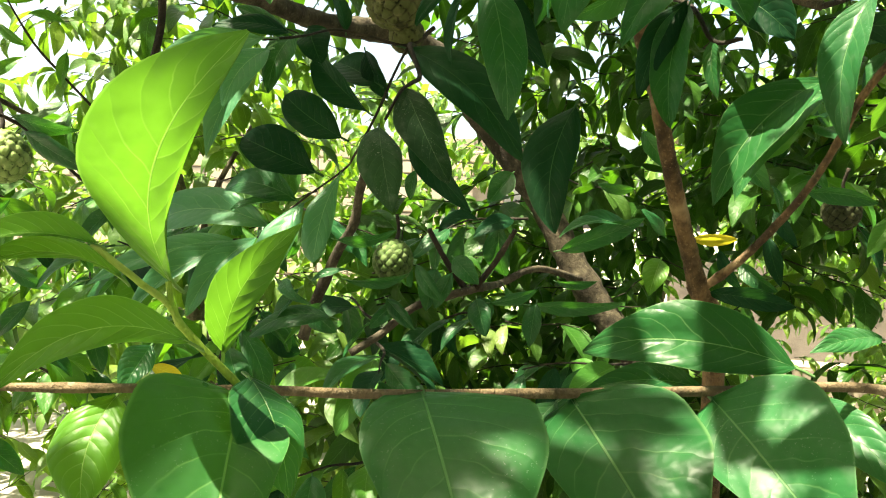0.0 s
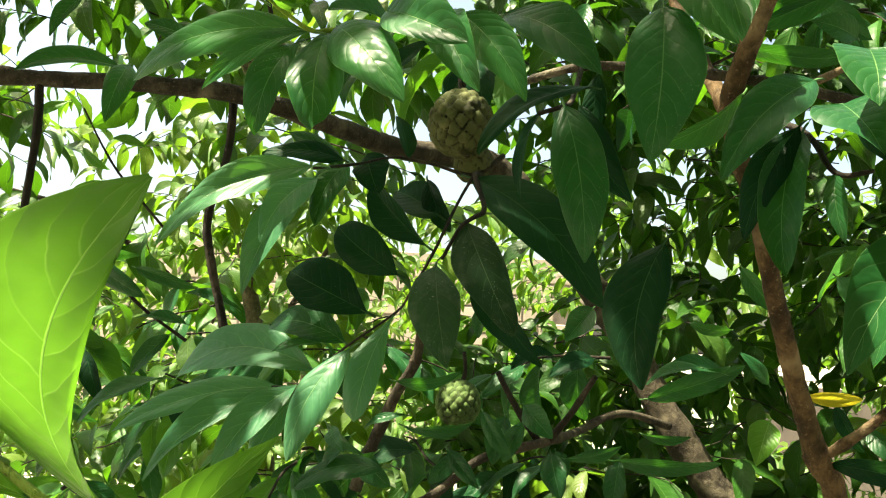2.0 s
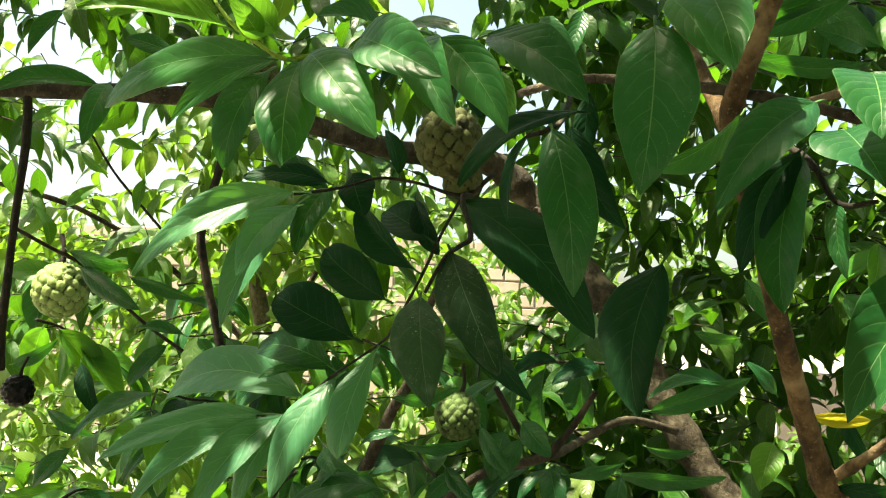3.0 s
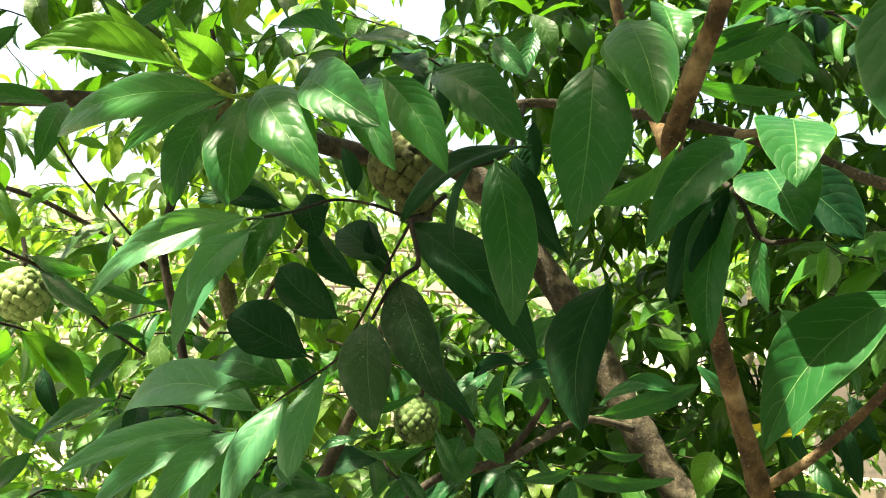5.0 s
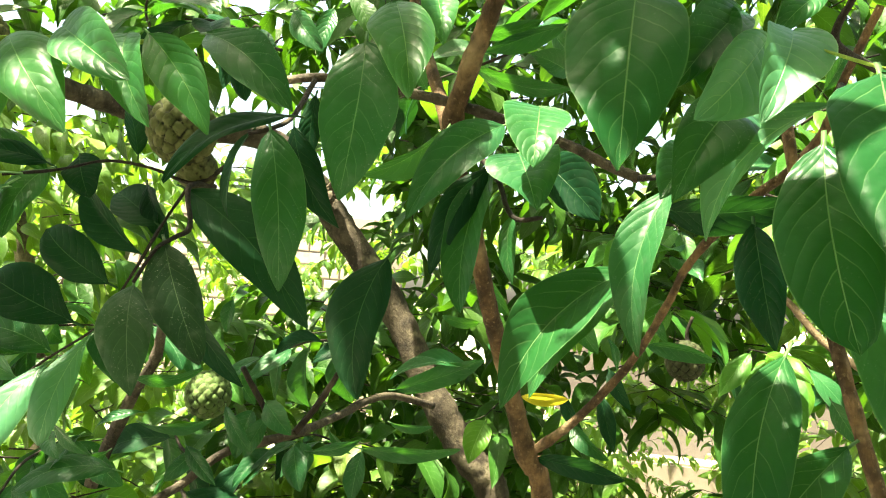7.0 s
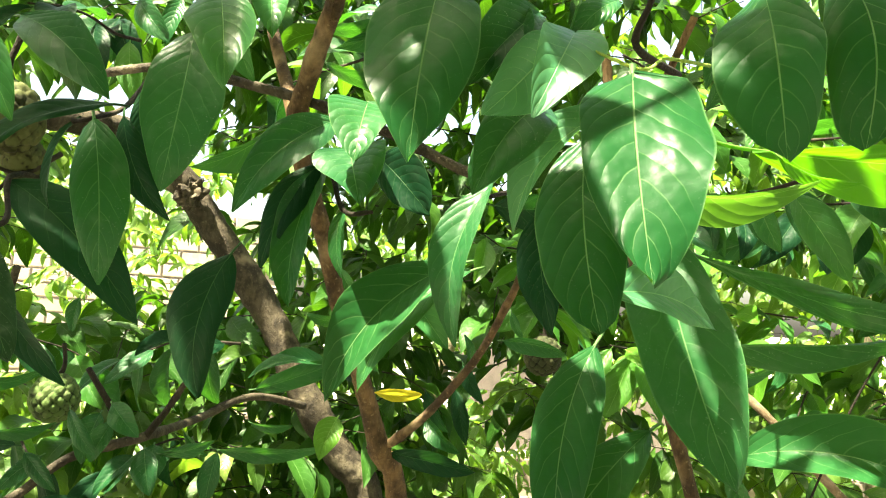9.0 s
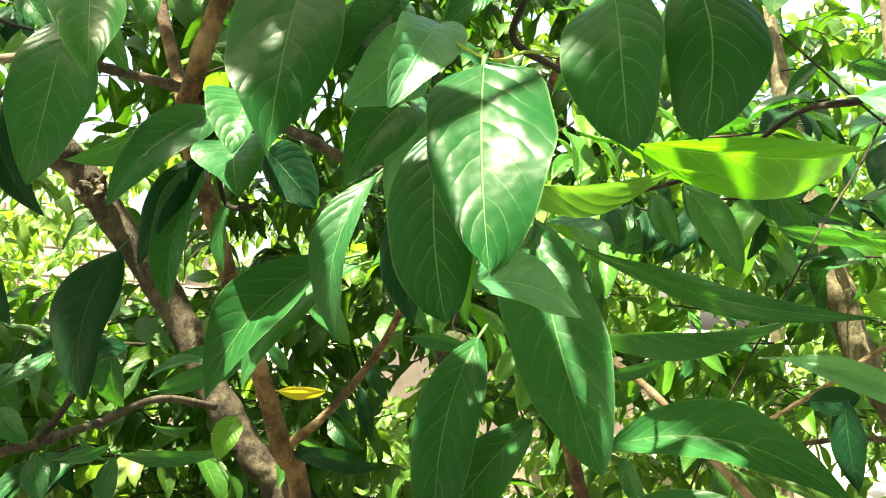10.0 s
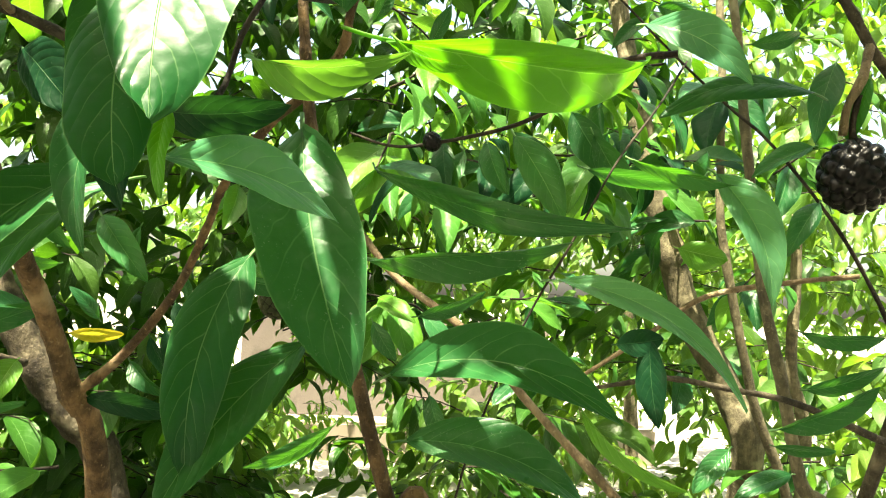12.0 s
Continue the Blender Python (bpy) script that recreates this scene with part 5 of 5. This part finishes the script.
class Foliage:
    """Gathers leaves and twigs into one mesh each."""

    def __init__(self, shapes):
        self.shapes = shapes
        self.v, self.f, self.uv, self.n = [], [], [], 0
        self.tv, self.tf, self.tn = [], [], 0

    def leaf(self, base, axis, up, length, wide):
        y = axis / np.linalg.norm(axis)
        x = np.cross(y, up)
        x /= np.linalg.norm(x) + 1e-9
        z = np.cross(x, y)
        m = np.stack((x * length * wide / 0.4, y * length, z * length))
        self.v.append(self.shapes[len(self.v) % len(self.shapes)] @ m + base)
        self.uv.append(T_UV)
        self.f.extend([tuple(i + self.n for i in q) for q in T_F])
        self.n += len(T_V)

    def twig(self, line, sides=4):
        v, f = tube(line, sides, 0.0, 1)
        self.tv.extend(v)
        self.tf.extend([tuple(i + self.tn for i in q) for q in f])
        self.tn += len(v)

    def spray(self, start, way, length, count, size, rng, thick=0.0022):
        """A twig with alternate hanging leaves."""
        way = way / np.linalg.norm(way)
        pts, p, d = [], np.array(start, float), way.copy()
        for i in range(6):
            pts.append((*p, thick * (1 - 0.12 * i)))
            d = d + rng.normal(0, 0.16, 3) + np.array((0, 0, -0.08))
            d /= np.linalg.norm(d)
            p = p + d * length / 5
        line = np.array(pts)
        self.twig(line)
        across = np.cross(way, (0, 0, 1))
        across /= np.linalg.norm(across) + 1e-6
        for i in range(count):
            s = (i + 0.8) / count * 4.999
            k = int(s)
            at = line[k, :3] + (line[k + 1, :3] - line[k, :3]) * (s - k)
            sgn = 1 if i % 2 else -1
            axis = way * rng.uniform(0.3, 0.8) + across * sgn * rng.uniform(0.4, 0.9) + np.array((0, 0, -rng.uniform(0.2, 1.6))) + rng.normal(0, 0.2, 3)
            up = np.array((0, -0.25, 1.0)) + rng.normal(0, 0.4, 3)
            self.leaf(at, axis, up, size * rng.uniform(0.65, 1.15), rng.uniform(0.34, 0.46))

    def build(self, owner, mat, label):
        me = mesh_from("foliage", np.concatenate(self.v), self.f, [mat], True, np.concatenate(self.uv))
        tagged(child("foliage", me, owner, label), kind="stuff")
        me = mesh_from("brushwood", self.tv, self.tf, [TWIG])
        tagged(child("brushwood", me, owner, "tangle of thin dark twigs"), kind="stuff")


def fill(owner, mat, label, count, low, high, size, seed, keep=lambda p: True, leaves=(5, 9), shapes=T_VARIED, drop=lambda p: False):
    rng = np.random.default_rng(seed)
    fo = Foliage(shapes)
    made = 0
    while made < count:
        p = rng.uniform(low, high)
        if not keep(p):
            continue
        made += 1
        if drop(p):
            continue
        a = rng.uniform(0, 2 * math.pi)
        fo.spray(p, np.array((math.cos(a), math.sin(a), rng.uniform(-0.3, 0.5))), rng.uniform(0.14, 0.3), int(rng.integers(*leaves)), size, rng)
    fo.build(owner, mat, label)


def clumped(p):
    """The inner crown hangs in clumps, thinned at camera height to fit its view."""
    thick = noise.noise((p[0] * 3.1, p[1] * 3.1, p[2] * 3.1))
    view_band = abs(p[2] - 1.83 - 0.02 * p[1]) < 0.3 and p[0] < 0.13 - 0.03 * p[1]
    return clear(p) and thick > (0.25 if view_band else -0.25)


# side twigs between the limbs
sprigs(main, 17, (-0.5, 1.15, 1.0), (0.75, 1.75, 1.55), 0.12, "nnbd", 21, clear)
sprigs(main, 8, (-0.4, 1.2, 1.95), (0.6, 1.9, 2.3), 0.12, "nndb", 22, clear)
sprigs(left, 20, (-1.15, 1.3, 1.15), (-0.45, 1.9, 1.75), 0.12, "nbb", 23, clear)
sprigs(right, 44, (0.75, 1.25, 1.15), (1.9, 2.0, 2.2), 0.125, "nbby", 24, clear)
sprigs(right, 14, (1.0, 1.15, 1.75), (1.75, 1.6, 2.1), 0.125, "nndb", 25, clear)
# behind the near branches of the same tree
fill(main, LEAF_SHADE, "dense shaded green leaves of the inner crown", 800, (-0.25, 1.8, 0.3), (1.3, 3.1, 3.0), 0.13, 11, clumped)
fill(main, LEAF_LIT, "leaves toned as sunlit at the left of the crown", 90, (-0.95, 2.0, 0.3), (-0.2, 3.2, 2.9), 0.14, 19, clumped)
# unseen crown added overhead for dapples, in clumps with openings, thinnest towards the sun
def crown(p):
    x, y = p[0] + 0.366 * (p[2] - 1.62), p[1] + 0.172 * (p[2] - 1.62)
    fine = noise.noise((p[0] * 9, p[1] * 9, p[2]))
    if (-0.2 if y < 0.45 else 0.1) < x < 0.95 and 0.15 < y < 0.65 and fine < -0.05 and not (0.42 < x < 0.54 and y > 0.28):
        return False
    return p[2] > 1.85 + 0.5 * max(p[1], 0.0) and noise.noise((p[0] * 2.4, p[1] * 2.4, p[2] * 1.2)) > -0.3


# small holes placed so sun hits chosen leaves: x, y at eye height, radius
SUN_HOLES = [(0.34, 0.375, 0.05), (-0.07, 0.31, 0.19), (0.60, 0.53, 0.10), (0.70, 0.49, 0.13)]


# drops unseen crown sprays so light falls on chosen near leaves
def thin(p):
    x, y = p[0] + 0.366 * (p[2] - 1.62), p[1] + 0.172 * (p[2] - 1.62)
    fine = noise.noise((p[0] * 9, p[1] * 9, p[2]))
    if 0.42 < x < 0.54 and 0.28 < y < 0.46:
        return False
    if 0.0 < x < 0.26 and 0.28 < y < 0.56:
        return fine < -0.09
    if any(math.hypot(x - a, y - b) < r for a, b, r in SUN_HOLES):
        return True
    return (-0.2 if y < 0.45 else 0.1) < x < 0.95 and 0.15 < y < 0.65 and fine < 0.02 or 0.1 < x < 1.3 and 0.65 <= y < 1.4 and fine < -0.05


def open_side(p):
    """Thins the unseen far side of the crown so sun reaches the background."""
    return p[1] + 0.172 * (p[2] - 1.3) > 1.4 and noise.noise((p[0] * 2, p[1] * 2, p[2])) > -0.2 or thin(p)


fill(main, LEAF_SHADE, "unseen crown leaves overhead, thinned to place dapples", 1450, (-1.4, -1.5, 2.05), (0.95, 3.1, 3.6), 0.13, 104, crown, (5, 9), [T_V], open_side)
fill(main, LEAF_SHADE, "leaves over the long level limb", 80, (-2.2, 1.5, 1.95), (-0.6, 3.2, 3.3), 0.13, 17, clear)
fill(left, LEAF_SHADE, "shaded leaves over the hanging twigs", 48, (-1.35, 1.25, 1.98), (-0.1, 1.95, 2.4), 0.125, 71, clear)
# unseen trees added at the camera's back to hold off light
for side_tree, x in zip(shade_trees, (-6.0, 0.0)):
    fill(side_tree, LEAF_SHADE, "dense dark leaves added out of view to cut light", 750, (x, -4.6, 0.1), (x + 6.0, -3.0, 4.6), 0.17, 16 + int(x))
    fill(side_tree, LEAF_SHADE, "unseen bough leaves added to shade the ground behind the camera", 450, (x * 0.6, -3.2, 2.3), (x * 0.6 + 3.6, -1.2, 4.0), 0.17, 81 + int(x), shapes=[T_V])
# side boughs added out of view to keep sky light off near leaves
fill(left, LEAF_SHADE, "unseen bough leaves added at the left to block sky light", 330, (-3.6, -1.2, 2.2), (-1.6, 1.0, 3.8), 0.16, 82, shapes=[T_V])
fill(right, LEAF_SHADE, "unseen bough leaves added at the right to block sky light", 330, (1.5, -1.2, 2.2), (3.6, 0.6, 3.8), 0.16, 83, shapes=[T_V])
fill(right, LEAF_SHADE, "green leaves of the slender tree", 150, (1.1, 1.5, 0.3), (2.6, 2.4, 2.8), 0.13, 13, clear)
fill(right, LEAF_LIT, "sunlit leaves at the back of the slender tree", 580, (1.0, 2.4, 0.3), (4.4, 3.7, 3.2), 0.13, 18, clear)
fill(left, LEAF_SHADE, "green leaves round the hanging twigs", 80, (-2.2, 1.9, 0.4), (-0.5, 2.6, 1.8), 0.13, 14, clear)
fill(left, LEAF_LIT, "pale green leaves in the sun", 130, (-2.6, 2.6, 0.4), (-0.6, 3.5, 2.1), 0.13, 20, clear)
# sunlit trees further back
def airy(p):
    """Sunlit crowns with sky and light between their boughs."""
    open_left = p[0] < -1 and noise.noise((p[0] * 3, p[1] * 3, p[2] * 3)) > 0.1
    return noise.noise((p[0] * 0.7, p[1] * 0.7, p[2] * 0.9)) > -0.1 and p[2] < 2.5 + 0.1 * p[0] and (clear(p) or open_left)


for far_tree, count, x0, x1, seed in zip(back_trees, (900, 700, 900), (-4.5, -0.2, 2.8), (-0.2, 2.8, 7.0), (15, 34, 35)):
    fill(far_tree, LEAF_LIT, "sunlit yellow green leaves", count, (x0, 3.8, 0.4), (x1, 6.4, 2.9), 0.14, seed, airy)

# loose sprays across the open sky at the long limb
fill(left, LEAF_LIT, "loose pale leaves against the open sky", 34, (-2.7, 2.4, 1.85), (-1.72, 3.2, 2.6), 0.13, 31)
fill(left, LEAF_LIT, "sunlit leaves below the open sky", 46, (-2.5, 2.6, 1.6), (-0.9, 3.4, 1.98), 0.13, 32)
fill(left, LEAF_LIT, "sunlit leaves behind the long limb", 40, (-1.4, 2.4, 1.85), (-0.7, 3.2, 2.25), 0.13, 33)

# single unseen leaf added overhead to throw shade on one near leaf
leaf((0.092, 0.410, 2.124), (0.150, 0.424, 2.219), 0.018, (-0.3, -0.2, 0.9), "n")

# leaves with sunlight painted in, to brighten the low inner crown
fill(main, LEAF_LIT, "leaves toned as sunlit low in the crown", 100, (0.0, 1.9, 0.4), (1.3, 2.8, 1.35), 0.13, 41, clear)
fill(main, LEAF_LIT, "leaves toned as sunlit under the long limb", 60, (-0.6, 1.7, 0.5), (0.0, 2.6, 1.25), 0.13, 42, clear)
fill(right, LEAF_LIT, "sunlit leaves high on the slender tree", 70, (1.3, 2.4, 1.9), (3.6, 3.5, 2.9), 0.13, 43, clear)
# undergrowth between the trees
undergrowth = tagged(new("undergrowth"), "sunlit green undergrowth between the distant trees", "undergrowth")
fill(undergrowth, LEAF_LIT, "sunlit leaves close to the ground", 420, (-4.5, 3.4, 0.05), (1.1, 6.0, 1.15), 0.13, 61, clear)
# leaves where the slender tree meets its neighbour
fill(right, LEAF_LIT, "sunlit leaves at the side of the slender tree", 340, (2.0, 1.2, 0.4), (4.4, 2.6, 3.1), 0.13, 62, clear)
# low shrubs along the kerb
shrub = tagged(new("low_shrub"), "low sunlit green shrubs along the kerb", "shrub")
fill(shrub, LEAF_LIT, "small sunlit leaves", 230, (1.5, 5.7, 0.02), (5.2, 6.6, 0.62), 0.12, 51, lambda p: noise.noise((p[0] * 2.5, p[1] * 2.5, 0.0)) > 0.0)
